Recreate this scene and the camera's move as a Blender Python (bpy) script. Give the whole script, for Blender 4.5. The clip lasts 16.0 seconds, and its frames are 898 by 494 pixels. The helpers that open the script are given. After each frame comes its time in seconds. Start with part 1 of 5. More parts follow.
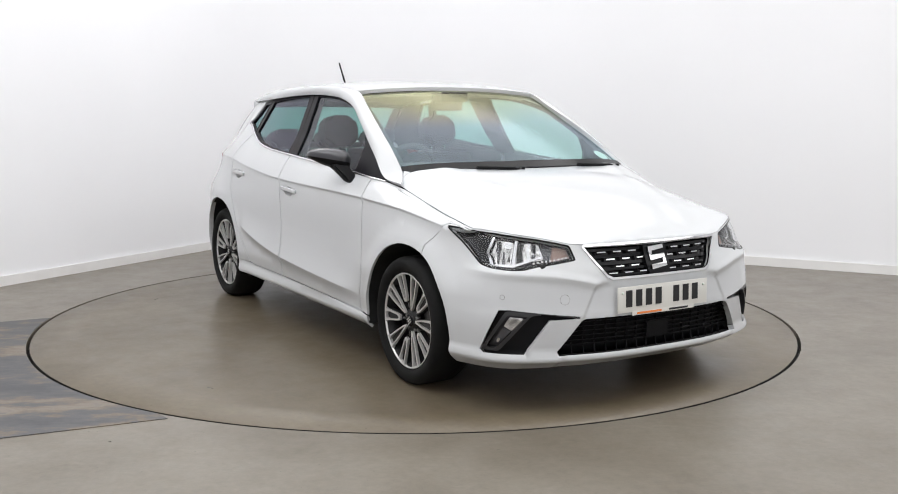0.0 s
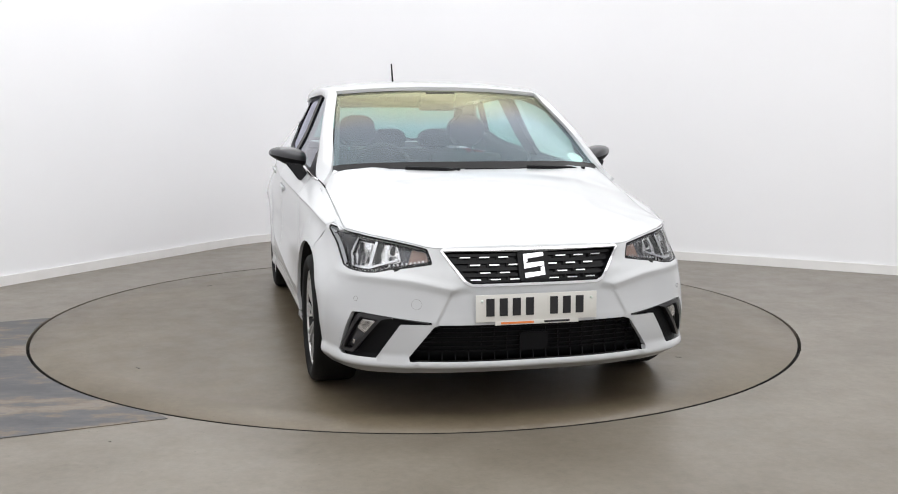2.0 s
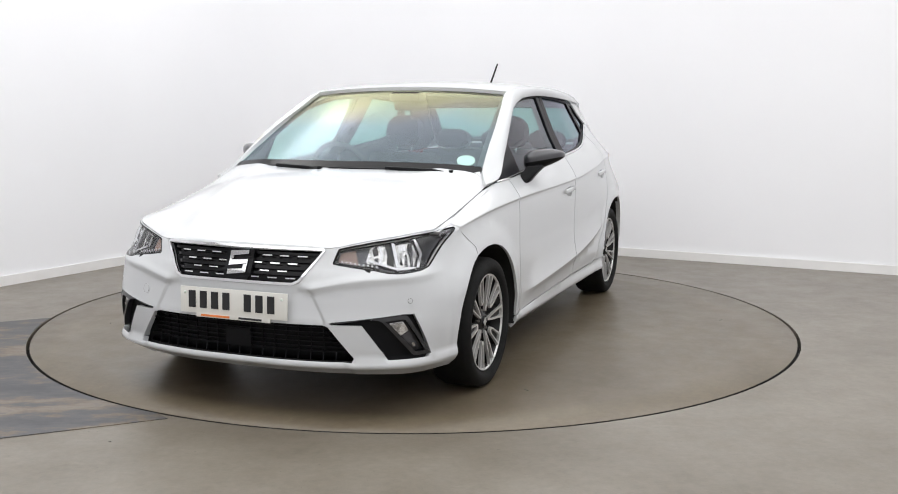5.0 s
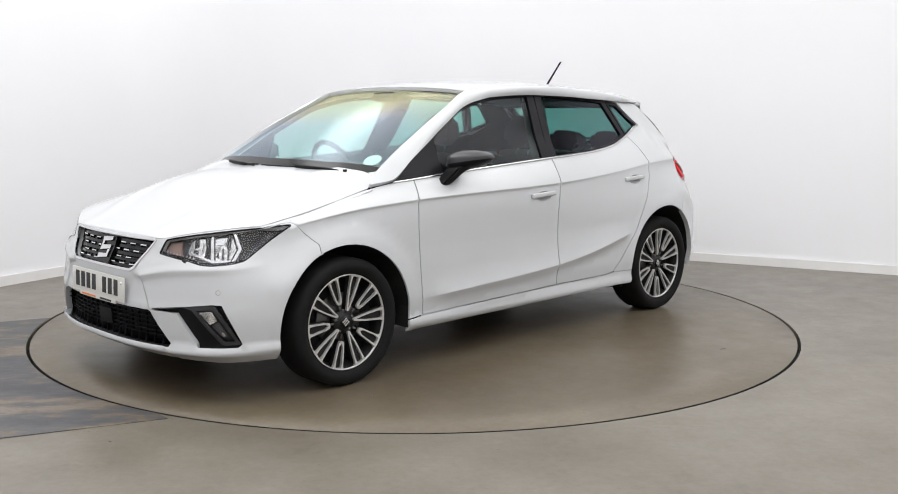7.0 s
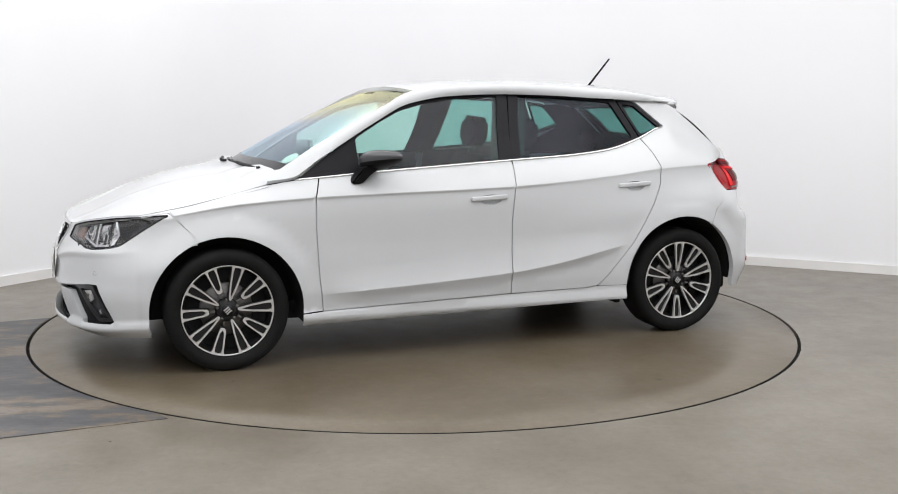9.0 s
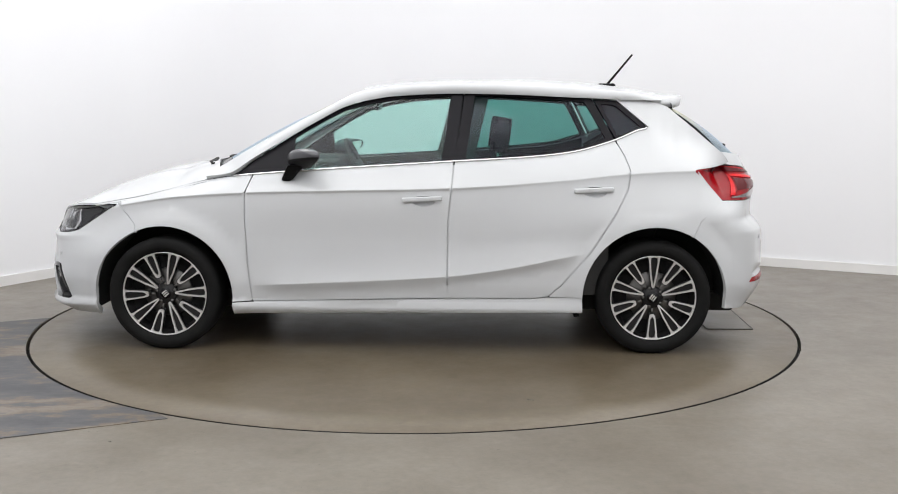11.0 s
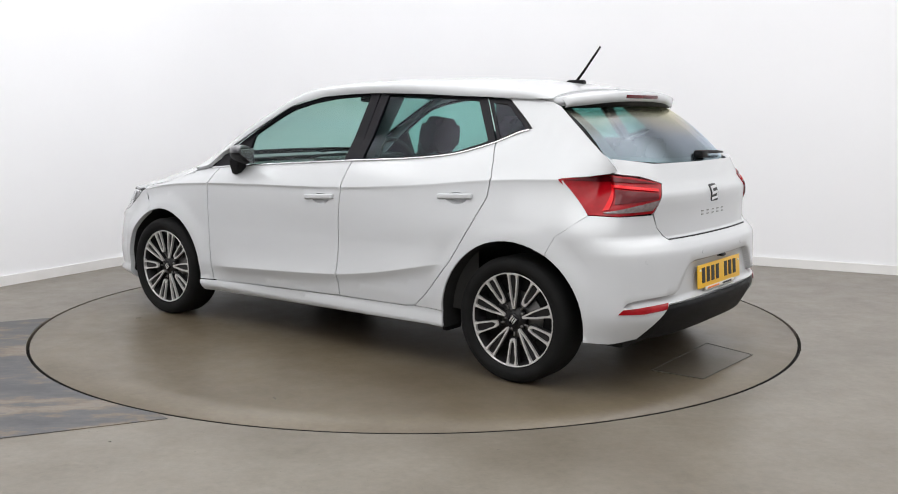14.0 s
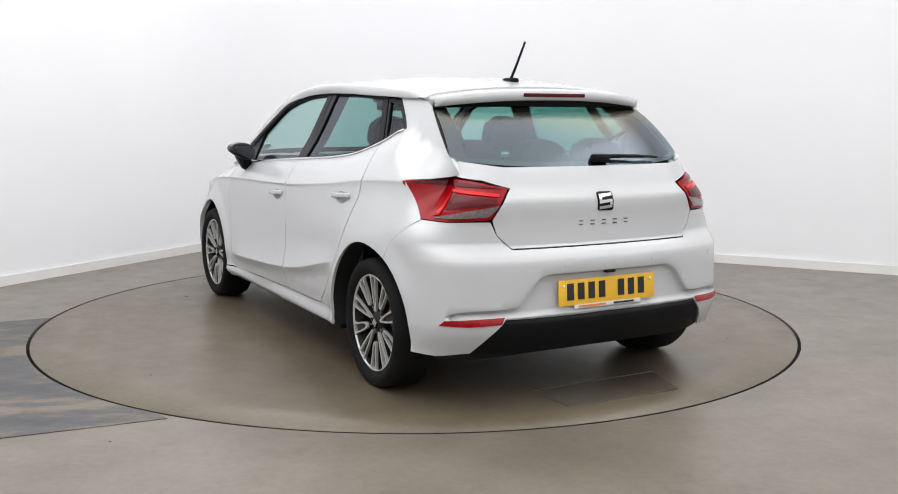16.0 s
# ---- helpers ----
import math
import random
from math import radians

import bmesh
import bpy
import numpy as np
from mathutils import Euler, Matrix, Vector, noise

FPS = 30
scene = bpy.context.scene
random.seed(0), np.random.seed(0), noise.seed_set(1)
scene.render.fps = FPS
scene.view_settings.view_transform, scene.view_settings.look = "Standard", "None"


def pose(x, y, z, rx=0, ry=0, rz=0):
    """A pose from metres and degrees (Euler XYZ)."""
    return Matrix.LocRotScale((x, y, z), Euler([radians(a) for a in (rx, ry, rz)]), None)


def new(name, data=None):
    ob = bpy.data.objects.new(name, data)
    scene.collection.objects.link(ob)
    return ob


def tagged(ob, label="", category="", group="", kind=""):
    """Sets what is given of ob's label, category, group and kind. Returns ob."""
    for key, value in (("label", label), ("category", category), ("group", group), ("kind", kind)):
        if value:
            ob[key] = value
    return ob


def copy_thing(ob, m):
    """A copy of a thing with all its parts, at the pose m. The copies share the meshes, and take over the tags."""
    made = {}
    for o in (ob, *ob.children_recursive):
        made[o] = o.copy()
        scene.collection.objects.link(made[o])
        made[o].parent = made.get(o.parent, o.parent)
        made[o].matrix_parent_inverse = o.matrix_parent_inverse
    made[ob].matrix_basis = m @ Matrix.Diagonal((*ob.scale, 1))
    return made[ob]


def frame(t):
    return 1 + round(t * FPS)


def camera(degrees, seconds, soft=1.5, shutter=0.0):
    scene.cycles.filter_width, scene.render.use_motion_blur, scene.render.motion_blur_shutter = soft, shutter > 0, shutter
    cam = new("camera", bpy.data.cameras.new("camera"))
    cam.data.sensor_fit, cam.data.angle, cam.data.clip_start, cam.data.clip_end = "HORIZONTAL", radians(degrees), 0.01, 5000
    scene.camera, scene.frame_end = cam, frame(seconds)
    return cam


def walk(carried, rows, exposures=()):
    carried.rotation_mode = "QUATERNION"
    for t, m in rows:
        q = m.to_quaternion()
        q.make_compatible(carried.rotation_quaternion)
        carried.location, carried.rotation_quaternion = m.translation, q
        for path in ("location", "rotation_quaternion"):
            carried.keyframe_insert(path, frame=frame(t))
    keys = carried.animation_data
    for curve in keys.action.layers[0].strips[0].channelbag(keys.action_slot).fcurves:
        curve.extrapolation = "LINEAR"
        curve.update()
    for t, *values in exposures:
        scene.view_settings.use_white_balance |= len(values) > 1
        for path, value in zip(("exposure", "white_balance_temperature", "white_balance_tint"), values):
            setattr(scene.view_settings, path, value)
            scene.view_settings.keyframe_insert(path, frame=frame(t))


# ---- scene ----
cam = camera(49.25, 16.0, soft=1.0)
EYE = (0.0, -5.945, 1.262)


def aim(yaw, pitch, roll):
    """Camera pose from a heading, a tilt and a lean in degrees."""
    return Matrix.Translation(EYE) @ pose(0, 0, 0, 0, 0, yaw) @ pose(0, 0, 0, 90 + pitch) @ pose(0, 0, 0, 0, 0, roll)


STILL = aim(-1.817, -7.956, 0.236)
walk(cam, [(0.0, STILL), (16.0, STILL)], exposures=[(0.0, -0.04), (16.0, -0.04)])

# heading of the car on the turntable, degrees, every half second but for the gaps
TURN = [(0, -60.52), (0.5, -62.7), (1, -66.68), (1.5, -72.1), (2, -78.0), (2.5, -83.9), (3, -89.8), (3.5, -95.65), (4, -101.6),
        (5, -113.4), (6, -125.15), (6.5, -131.05), (7, -137.0), (7.5, -143.0), (8, -148.95), (8.5, -154.9), (9, -160.85),
        (10, -172.1), (11, -183.4), (11.5, -189.3), (12, -195.25), (12.5, -201.1), (13, -207.1), (13.5, -213.0), (14, -218.9),
        (14.5, -224.75), (15, -230.75), (15.5, -236.65), (16, -242.75)]
CAR_AT = (0.003, 0.058)

# ---- world and light ----
world = bpy.data.worlds.new("world")
scene.world = world
world.use_nodes = True
world.node_tree.nodes["Background"].inputs[0].default_value = (0.9, 0.95, 1.0, 1)
world.node_tree.nodes["Background"].inputs[1].default_value = 0.05


LAMP_WATTS = 345
CEILING_SHARE = 0.5
PANEL_L = 3.6


def softbox(x, y, z, sx, sy, watts, colour, turn):
    data = bpy.data.lights.new("studio_light", "AREA")
    data.shape, data.size, data.size_y, data.energy, data.color = "RECTANGLE", sx, sy, watts, colour
    ob = new("studio_light", data)
    ob.matrix_world = pose(x, y, z, 0, 0, turn)
    return ob


# ---- materials ----
def nodes_of(name):
    m = bpy.data.materials.new(name)
    m.use_nodes = True
    return m, m.node_tree.nodes, m.node_tree.links, m.node_tree.nodes["Principled BSDF"]


def mat(name, colour, rough=0.5, metal=0.0, coat=0.0, bump=0.0, scale=200.0, vary=0.0, vscale=6.0, spec=0.5, rvary=0.0, coat_rough=0.03):
    """A plain surface with grain: colour drifts by vary, relief by bump, gloss by rvary."""
    m, n, l, b = nodes_of(name)
    b.inputs["Base Color"].default_value = (*colour, 1)
    b.inputs["Roughness"].default_value = rough
    b.inputs["Metallic"].default_value = metal
    b.inputs["Coat Weight"].default_value = coat
    b.inputs["Coat Roughness"].default_value = coat_rough
    b.inputs["Specular IOR Level"].default_value = spec
    tc = n.new("ShaderNodeTexCoord")
    if vary or rvary:
        t = n.new("ShaderNodeTexNoise")
        t.inputs["Scale"].default_value, t.inputs["Detail"].default_value = vscale, 5
        l.new(tc.outputs["Object"], t.inputs["Vector"])
        if vary:
            r = n.new("ShaderNodeValToRGB")
            r.color_ramp.elements[0].position, r.color_ramp.elements[1].position = 0.3, 0.7
            r.color_ramp.elements[0].color = (*[max(0, c * (1 - vary)) for c in colour], 1)
            r.color_ramp.elements[1].color = (*[min(1, c * (1 + vary)) for c in colour], 1)
            l.new(t.outputs["Fac"], r.inputs["Fac"])
            l.new(r.outputs["Color"], b.inputs["Base Color"])
        if rvary:
            q = n.new("ShaderNodeMapRange")
            q.inputs["To Min"].default_value, q.inputs["To Max"].default_value = rough - rvary, rough + rvary
            l.new(t.outputs["Fac"], q.inputs["Value"])
            l.new(q.outputs["Result"], b.inputs["Roughness"])
    if bump:
        t = n.new("ShaderNodeTexNoise")
        t.inputs["Scale"].default_value, t.inputs["Detail"].default_value = scale, 3
        l.new(tc.outputs["Object"], t.inputs["Vector"])
        bp = n.new("ShaderNodeBump")
        bp.inputs["Strength"].default_value, bp.inputs["Distance"].default_value = bump, 0.002
        l.new(t.outputs["Fac"], bp.inputs["Height"])
        l.new(bp.outputs["Normal"], b.inputs["Normal"])
    return m


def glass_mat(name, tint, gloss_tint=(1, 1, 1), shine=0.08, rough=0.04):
    """Thin tinted glass: clear through, gloss by Fresnel."""
    m, n, l, b = nodes_of(name)
    n.remove(b)
    out = n["Material Output"]
    tr, gl, mx = (n.new("ShaderNode" + k) for k in ("BsdfTransparent", "BsdfGlossy", "MixShader"))
    lw, po, ma = n.new("ShaderNodeLayerWeight"), n.new("ShaderNodeMath"), n.new("ShaderNodeMath")
    tr.inputs["Color"].default_value = (*tint, 1)
    gl.inputs["Roughness"].default_value = rough
    gl.inputs["Color"].default_value = (*gloss_tint, 1)
    lw.inputs["Blend"].default_value = 0.5
    po.operation, ma.operation = "POWER", "MULTIPLY_ADD"
    po.inputs[1].default_value = 4.5
    ma.inputs[1].default_value, ma.inputs[2].default_value = 0.85, shine
    l.new(lw.outputs["Facing"], po.inputs[0])
    l.new(po.outputs[0], ma.inputs[0])
    l.new(ma.outputs[0], mx.inputs[0])
    l.new(tr.outputs[0], mx.inputs[1])
    l.new(gl.outputs[0], mx.inputs[2])
    l.new(mx.outputs[0], out.inputs["Surface"])
    return m


def sheen_glass(name, tint, low, high):
    """Glass with a painted sheen: gloss tinted from blue below to yellow at top."""
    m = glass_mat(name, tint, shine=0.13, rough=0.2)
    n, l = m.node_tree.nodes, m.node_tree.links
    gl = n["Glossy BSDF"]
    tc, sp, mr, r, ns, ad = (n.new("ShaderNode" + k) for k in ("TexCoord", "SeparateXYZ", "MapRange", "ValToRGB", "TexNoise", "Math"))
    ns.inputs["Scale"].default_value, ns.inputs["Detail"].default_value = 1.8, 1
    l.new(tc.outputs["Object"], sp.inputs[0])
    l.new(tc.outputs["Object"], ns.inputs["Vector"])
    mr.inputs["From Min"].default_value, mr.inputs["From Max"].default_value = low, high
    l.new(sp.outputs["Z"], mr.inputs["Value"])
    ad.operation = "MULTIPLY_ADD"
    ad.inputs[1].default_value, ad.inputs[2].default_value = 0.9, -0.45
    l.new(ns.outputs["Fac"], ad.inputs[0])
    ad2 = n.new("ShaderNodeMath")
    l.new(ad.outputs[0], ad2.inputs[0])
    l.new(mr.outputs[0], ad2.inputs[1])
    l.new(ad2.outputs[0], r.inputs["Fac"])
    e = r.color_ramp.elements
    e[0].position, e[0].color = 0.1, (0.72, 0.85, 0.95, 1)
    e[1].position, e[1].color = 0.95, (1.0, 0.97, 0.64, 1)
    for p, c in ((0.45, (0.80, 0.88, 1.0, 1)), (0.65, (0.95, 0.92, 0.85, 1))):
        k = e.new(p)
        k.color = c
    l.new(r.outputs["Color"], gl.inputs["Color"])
    return m


def floor_mat(name, base, worn, blotch):
    """Sealed studio floor: drifting tone, fine mottling, faint pale scuffs and dark specks, with a soft sheen."""
    m, n, l, b = nodes_of(name)
    tc = n.new("ShaderNodeTexCoord")

    def noise(scale, detail, rough=0.5, stretch=None, turn=0.0):
        t = n.new("ShaderNodeTexNoise")
        t.inputs["Scale"].default_value, t.inputs["Detail"].default_value, t.inputs["Roughness"].default_value = scale, detail, rough
        if stretch:
            mp = n.new("ShaderNodeMapping")
            mp.inputs["Scale"].default_value, mp.inputs["Rotation"].default_value = stretch, (0, 0, radians(turn))
            l.new(tc.outputs["Object"], mp.inputs[0])
            l.new(mp.outputs[0], t.inputs["Vector"])
        else:
            l.new(tc.outputs["Object"], t.inputs["Vector"])
        return t.outputs["Fac"]

    def ramp(fac, p0, p1, c0, c1):
        r = n.new("ShaderNodeValToRGB")
        e = r.color_ramp.elements
        e[0].position, e[1].position, e[0].color, e[1].color = p0, p1, (*c0, 1), (*c1, 1)
        l.new(fac, r.inputs["Fac"])
        return r.outputs["Color"]

    def blend(kind, fac, a, c):
        x = n.new("ShaderNodeMix")
        x.data_type, x.blend_type = "RGBA", kind
        if hasattr(fac, "node"):
            l.new(fac, x.inputs[0])
        else:
            x.inputs[0].default_value = fac
        l.new(a, x.inputs[6])
        l.new(c, x.inputs[7])
        return x.outputs[2]
    big = noise(blotch * 0.5, 8, 0.62)
    tone = ramp(big, 0.34, 0.66, worn, base)
    mott = ramp(noise(26, 6, 0.7), 0.3, 0.7, (0.86, 0.86, 0.86), (1.12, 1.12, 1.12))
    tone = blend("MULTIPLY", 1.0, tone, mott)
    pale = ramp(noise(3.4, 10, 0.72, (1.0, 2.6, 1.0), 20), 0.60, 0.72, (0, 0, 0), (0.55, 0.55, 0.55))
    pale_tone = ramp(big, 0.0, 1.0, [c * 1.25 for c in base], [c * 1.32 for c in base])
    tone = blend("MIX", pale, tone, pale_tone)
    speck = ramp(noise(55, 2, 0.4), 0.755, 0.775, (0, 0, 0), (0.7, 0.7, 0.7))
    tone = blend("MIX", speck, tone, ramp(big, 0, 1, [c * 0.35 for c in worn], [c * 0.4 for c in worn]))
    l.new(tone, b.inputs["Base Color"])
    q = n.new("ShaderNodeMapRange")
    q.inputs["To Min"].default_value, q.inputs["To Max"].default_value = 0.24, 0.46
    l.new(noise(6, 6, 0.6), q.inputs["Value"])
    l.new(q.outputs["Result"], b.inputs["Roughness"])
    bp = n.new("ShaderNodeBump")
    bp.inputs["Strength"].default_value, bp.inputs["Distance"].default_value = 0.15, 0.002
    l.new(noise(70, 4), bp.inputs["Height"])
    l.new(bp.outputs["Normal"], b.inputs["Normal"])
    return m


def patch_mat():
    """Worn grey floor paint, scraped through to tan in long streaks."""
    m, n, l, b = nodes_of("worn_floor_paint")
    tc, mp = n.new("ShaderNodeTexCoord"), n.new("ShaderNodeMapping")
    mp.inputs["Rotation"].default_value = (0, 0, radians(-12))
    mp.inputs["Scale"].default_value = (1, 2.3, 1)
    t = n.new("ShaderNodeTexNoise")
    t.inputs["Scale"].default_value, t.inputs["Detail"].default_value, t.inputs["Roughness"].default_value = 1.7, 11, 0.70
    l.new(tc.outputs["Object"], mp.inputs[0])
    l.new(mp.outputs[0], t.inputs["Vector"])
    r = n.new("ShaderNodeValToRGB")
    e = r.color_ramp.elements
    e[0].position, e[0].color = 0.40, (0.042, 0.043, 0.047, 1)
    e[1].position, e[1].color = 0.51, (0.072, 0.071, 0.073, 1)
    for p, c in ((0.545, (0.125, 0.096, 0.066, 1)), (0.61, (0.165, 0.142, 0.115, 1)), (0.67, (0.09, 0.085, 0.08, 1))):
        k = e.new(p)
        k.color = c
    l.new(t.outputs["Fac"], r.inputs["Fac"])
    l.new(r.outputs["Color"], b.inputs["Base Color"])
    b.inputs["Roughness"].default_value = 0.5
    return m


def glow_mat(name, colour, strength):
    m, n, l, b = nodes_of(name)
    b.inputs["Emission Color"].default_value = (*colour, 1)
    b.inputs["Emission Strength"].default_value = strength
    b.inputs["Base Color"].default_value = (0.8, 0.8, 0.8, 1)
    return m


PAINT = mat("pearl_white_paint", (0.532, 0.543, 0.556), 0.42, coat=1.0, coat_rough=0.14, spec=0.2, vary=0.012, vscale=3, rvary=0.03)
BLACK = mat("black_plastic", (0.006, 0.006, 0.007), 0.5, spec=0.13, bump=0.25, scale=500, rvary=0.06)
GLOSS_BLACK = mat("gloss_black", (0.005, 0.005, 0.006), 0.18, spec=0.2)
FOG_TRIM = mat("fog_lamp_trim", (0.022, 0.022, 0.024), 0.28, spec=0.5)
TRIM = mat("window_trim_black", (0.006, 0.0055, 0.008), 0.4, spec=0.16)
DARK = mat("underbody_black", (0.006, 0.006, 0.006), 0.85, vary=0.3)
RUBBER = mat("tyre_rubber", (0.007, 0.007, 0.007), 0.75, spec=0.18, bump=0.3, scale=350, vary=0.2, vscale=12)
CHROME = mat("chrome", (0.75, 0.75, 0.76), 0.12, 1.0)
MACHINED = mat("machined_alloy", (0.62, 0.61, 0.60), 0.33, 0.55, rvary=0.06, vscale=40)
ANTHRACITE = mat("anthracite_wheel_paint", (0.012, 0.0115, 0.012), 0.42, spec=0.25, vary=0.1)
STEEL = mat("brake_steel", (0.16, 0.155, 0.15), 0.4, 0.8, vary=0.2)
MIRROR_GREY = mat("mirror_cap_grey", (0.05, 0.05, 0.056), 0.3, 0.4, coat=0.6)
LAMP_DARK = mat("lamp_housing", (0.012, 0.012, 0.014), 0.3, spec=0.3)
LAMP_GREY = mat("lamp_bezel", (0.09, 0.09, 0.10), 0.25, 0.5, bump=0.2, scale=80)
# the mottled colour stands in for broken reflections in the lamp bowls
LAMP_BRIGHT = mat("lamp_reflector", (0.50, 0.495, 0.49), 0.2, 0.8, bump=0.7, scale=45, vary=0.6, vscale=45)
LAMP_CHROME = mat("lamp_chrome", (0.50, 0.50, 0.51), 0.16, 1.0, bump=0.15, scale=50)
AMBER = mat("amber_indicator", (0.26, 0.17, 0.14), 0.25, bump=0.4, scale=120)
RED = mat("red_lens", (0.27, 0.002, 0.006), 0.2, spec=0.2, coat=0.15, bump=0.25, scale=70, vary=0.15, vscale=20)
RED_BRIGHT = mat("red_lens_bright", (0.62, 0.005, 0.010), 0.2, spec=0.2, coat=0.15)
RED_DARK = mat("red_lens_dark", (0.09, 0.002, 0.005), 0.2, spec=0.2, coat=0.15)
LENS_GREY = mat("tail_lens_clear", (0.15, 0.115, 0.115), 0.15, coat=1.0, bump=0.6, scale=90, vary=0.3, vscale=60)
PLATE_WHITE = mat("plate_white", (0.66, 0.65, 0.61), 0.4, vary=0.03)
PLATE_YELLOW = mat("plate_yellow", (0.80, 0.46, 0.03), 0.4, vary=0.03)
INK = mat("plate_ink", (0.012, 0.012, 0.014), 0.5)
ORANGE = mat("orange_print", (0.75, 0.22, 0.05), 0.5)
SEAT_CLOTH = mat("seat_cloth", (0.011, 0.011, 0.012), 0.85, spec=0.2, bump=0.6, scale=700, vary=0.08, vscale=40)
DASH_MAT = mat("dashboard_plastic", (0.028, 0.027, 0.026), 0.6, bump=0.4, scale=600)
HEADLINER = mat("headliner", (0.42, 0.41, 0.39), 0.9, bump=0.2)
STICKER = mat("sticker_paper", (0.72, 0.78, 0.72), 0.5)
GLASS = glass_mat("clear_glass", (0.62, 0.84, 0.79), (0.93, 0.93, 1.0), shine=0.025, rough=0.06)
PRIVACY = glass_mat("tinted_glass", (0.28, 0.54, 0.50), (0.86, 0.86, 1.0), shine=0.022, rough=0.06)
SCREEN = sheen_glass("windscreen_glass", (0.66, 0.84, 0.80), 0.98, 1.36)
REAR_SCREEN = sheen_glass("rear_screen_glass", (0.28, 0.52, 0.49), 1.0, 1.30)
LENS = glass_mat("lamp_lens", (0.95, 0.96, 0.97), shine=0.03)
MIRROR = mat("mirror_glass", (0.85, 0.9, 0.88), 0.02, 1.0)
WALL_MAT = mat("white_wall_paint", (0.866, 0.868, 0.889), 0.7, bump=0.1, scale=30, vary=0.012, vscale=0.8)
SKIRT_MAT = mat("white_skirting", (0.80, 0.79, 0.78), 0.45, vary=0.02)
CEIL_MAT = mat("ceiling_paint", (0.80, 0.80, 0.80), 0.8, vary=0.01)
FLOOR_MAT = floor_mat("studio_floor", (0.184, 0.163, 0.133), (0.128, 0.109, 0.084), 2.6)
DISC_MAT = floor_mat("turntable_floor", (0.142, 0.117, 0.081), (0.094, 0.073, 0.047), 2.4)
HATCH_MAT = floor_mat("access_plate_top", (0.108, 0.092, 0.068), (0.078, 0.063, 0.044), 6.0)
PATCH_MAT = patch_mat()
GAP_MAT = mat("gap_black", (0.01, 0.01, 0.01), 0.9)
DISC_EDGE = mat("floor_mark", (0.12, 0.115, 0.105), 0.6, vary=0.2)
GLOW = glow_mat("fill_diffuser", (0.985, 0.99, 1.0), 1.0)


# ---- building helpers ----
def mesh_from(name, verts, faces, material, smooth=False, normals=None):
    me = bpy.data.meshes.new(name)
    me.from_pydata([tuple(v) for v in verts], [], faces)
    me.update()
    if smooth:
        me.shade_smooth()
    me.materials.append(material)
    if normals is not None:
        me.normals_split_custom_set_from_vertices([tuple(x) for x in normals])
    return me


def part(name, data, material, parent, label=""):
    """Links a bmesh or mesh as one object under a thing or part."""
    if isinstance(data, bmesh.types.BMesh):
        me = bpy.data.meshes.new(name)
        bmesh.ops.recalc_face_normals(data, faces=data.faces)
        data.to_mesh(me)
        data.free()
        me.materials.append(material)
        data = me
    ob = new(name, data)
    if parent is not None:
        ob.parent = parent
    return tagged(ob, label)


def smooth_bm(bm, angle=35):
    for f in bm.faces:
        f.smooth = True
    for e in bm.edges:
        e.smooth = len(e.link_faces) == 2 and e.calc_face_angle(0) < radians(angle)
    return bm


def box(cx, cy, cz, sx, sy, sz, bevel=0.0, m=None, seg=2):
    bm = bmesh.new()
    bmesh.ops.create_cube(bm, size=1)
    bmesh.ops.scale(bm, vec=(sx, sy, sz), verts=bm.verts)
    if bevel:
        bmesh.ops.bevel(bm, geom=list(bm.edges), offset=bevel, segments=seg, affect="EDGES", profile=0.6)
        smooth_bm(bm, 50)
    bmesh.ops.translate(bm, vec=(cx, cy, cz), verts=bm.verts)
    if m is not None:
        bm.transform(m)
    return bm


def merge(*bms):
    out = bmesh.new()
    for b in bms:
        me = bpy.data.meshes.new("tmp")
        b.to_mesh(me)
        b.free()
        out.from_mesh(me)
        bpy.data.meshes.remove(me)
    return out


def lathe(profile, seg=64, close=False):
    """Turns (radius, y) pairs about the y axis."""
    bm = bmesh.new()
    rings = []
    for r, y in profile:
        rings.append([bm.verts.new((r * math.cos(2 * math.pi * k / seg), y, r * math.sin(2 * math.pi * k / seg))) for k in range(seg)])
    for a, b in zip(rings, rings[1:] + ([rings[0]] if close else [])):
        for k in range(seg):
            bm.faces.new((a[k], a[(k + 1) % seg], b[(k + 1) % seg], b[k]))
    return smooth_bm(bm)


def tube(points, radius, seg=10, taper=1.0):
    bm = bmesh.new()
    rings = []
    pts = [Vector(p) for p in points]
    for i, p in enumerate(pts):
        d = (pts[min(i + 1, len(pts) - 1)] - pts[max(i - 1, 0)]).normalized()
        a = d.orthogonal().normalized() if i == 0 else (rings_a - d * rings_a.dot(d)).normalized()
        rings_a = a
        b = d.cross(a)
        r = radius * (1 + (taper - 1) * i / (len(pts) - 1))
        rings.append([bm.verts.new(p + (a * math.cos(2 * math.pi * k / seg) + b * math.sin(2 * math.pi * k / seg)) * r) for k in range(seg)])
    for a, b in zip(rings, rings[1:]):
        for k in range(seg):
            bm.faces.new((a[k], a[(k + 1) % seg], b[(k + 1) % seg], b[k]))
    bm.faces.new(rings[0])
    bm.faces.new(rings[-1])
    return smooth_bm(bm, 50)


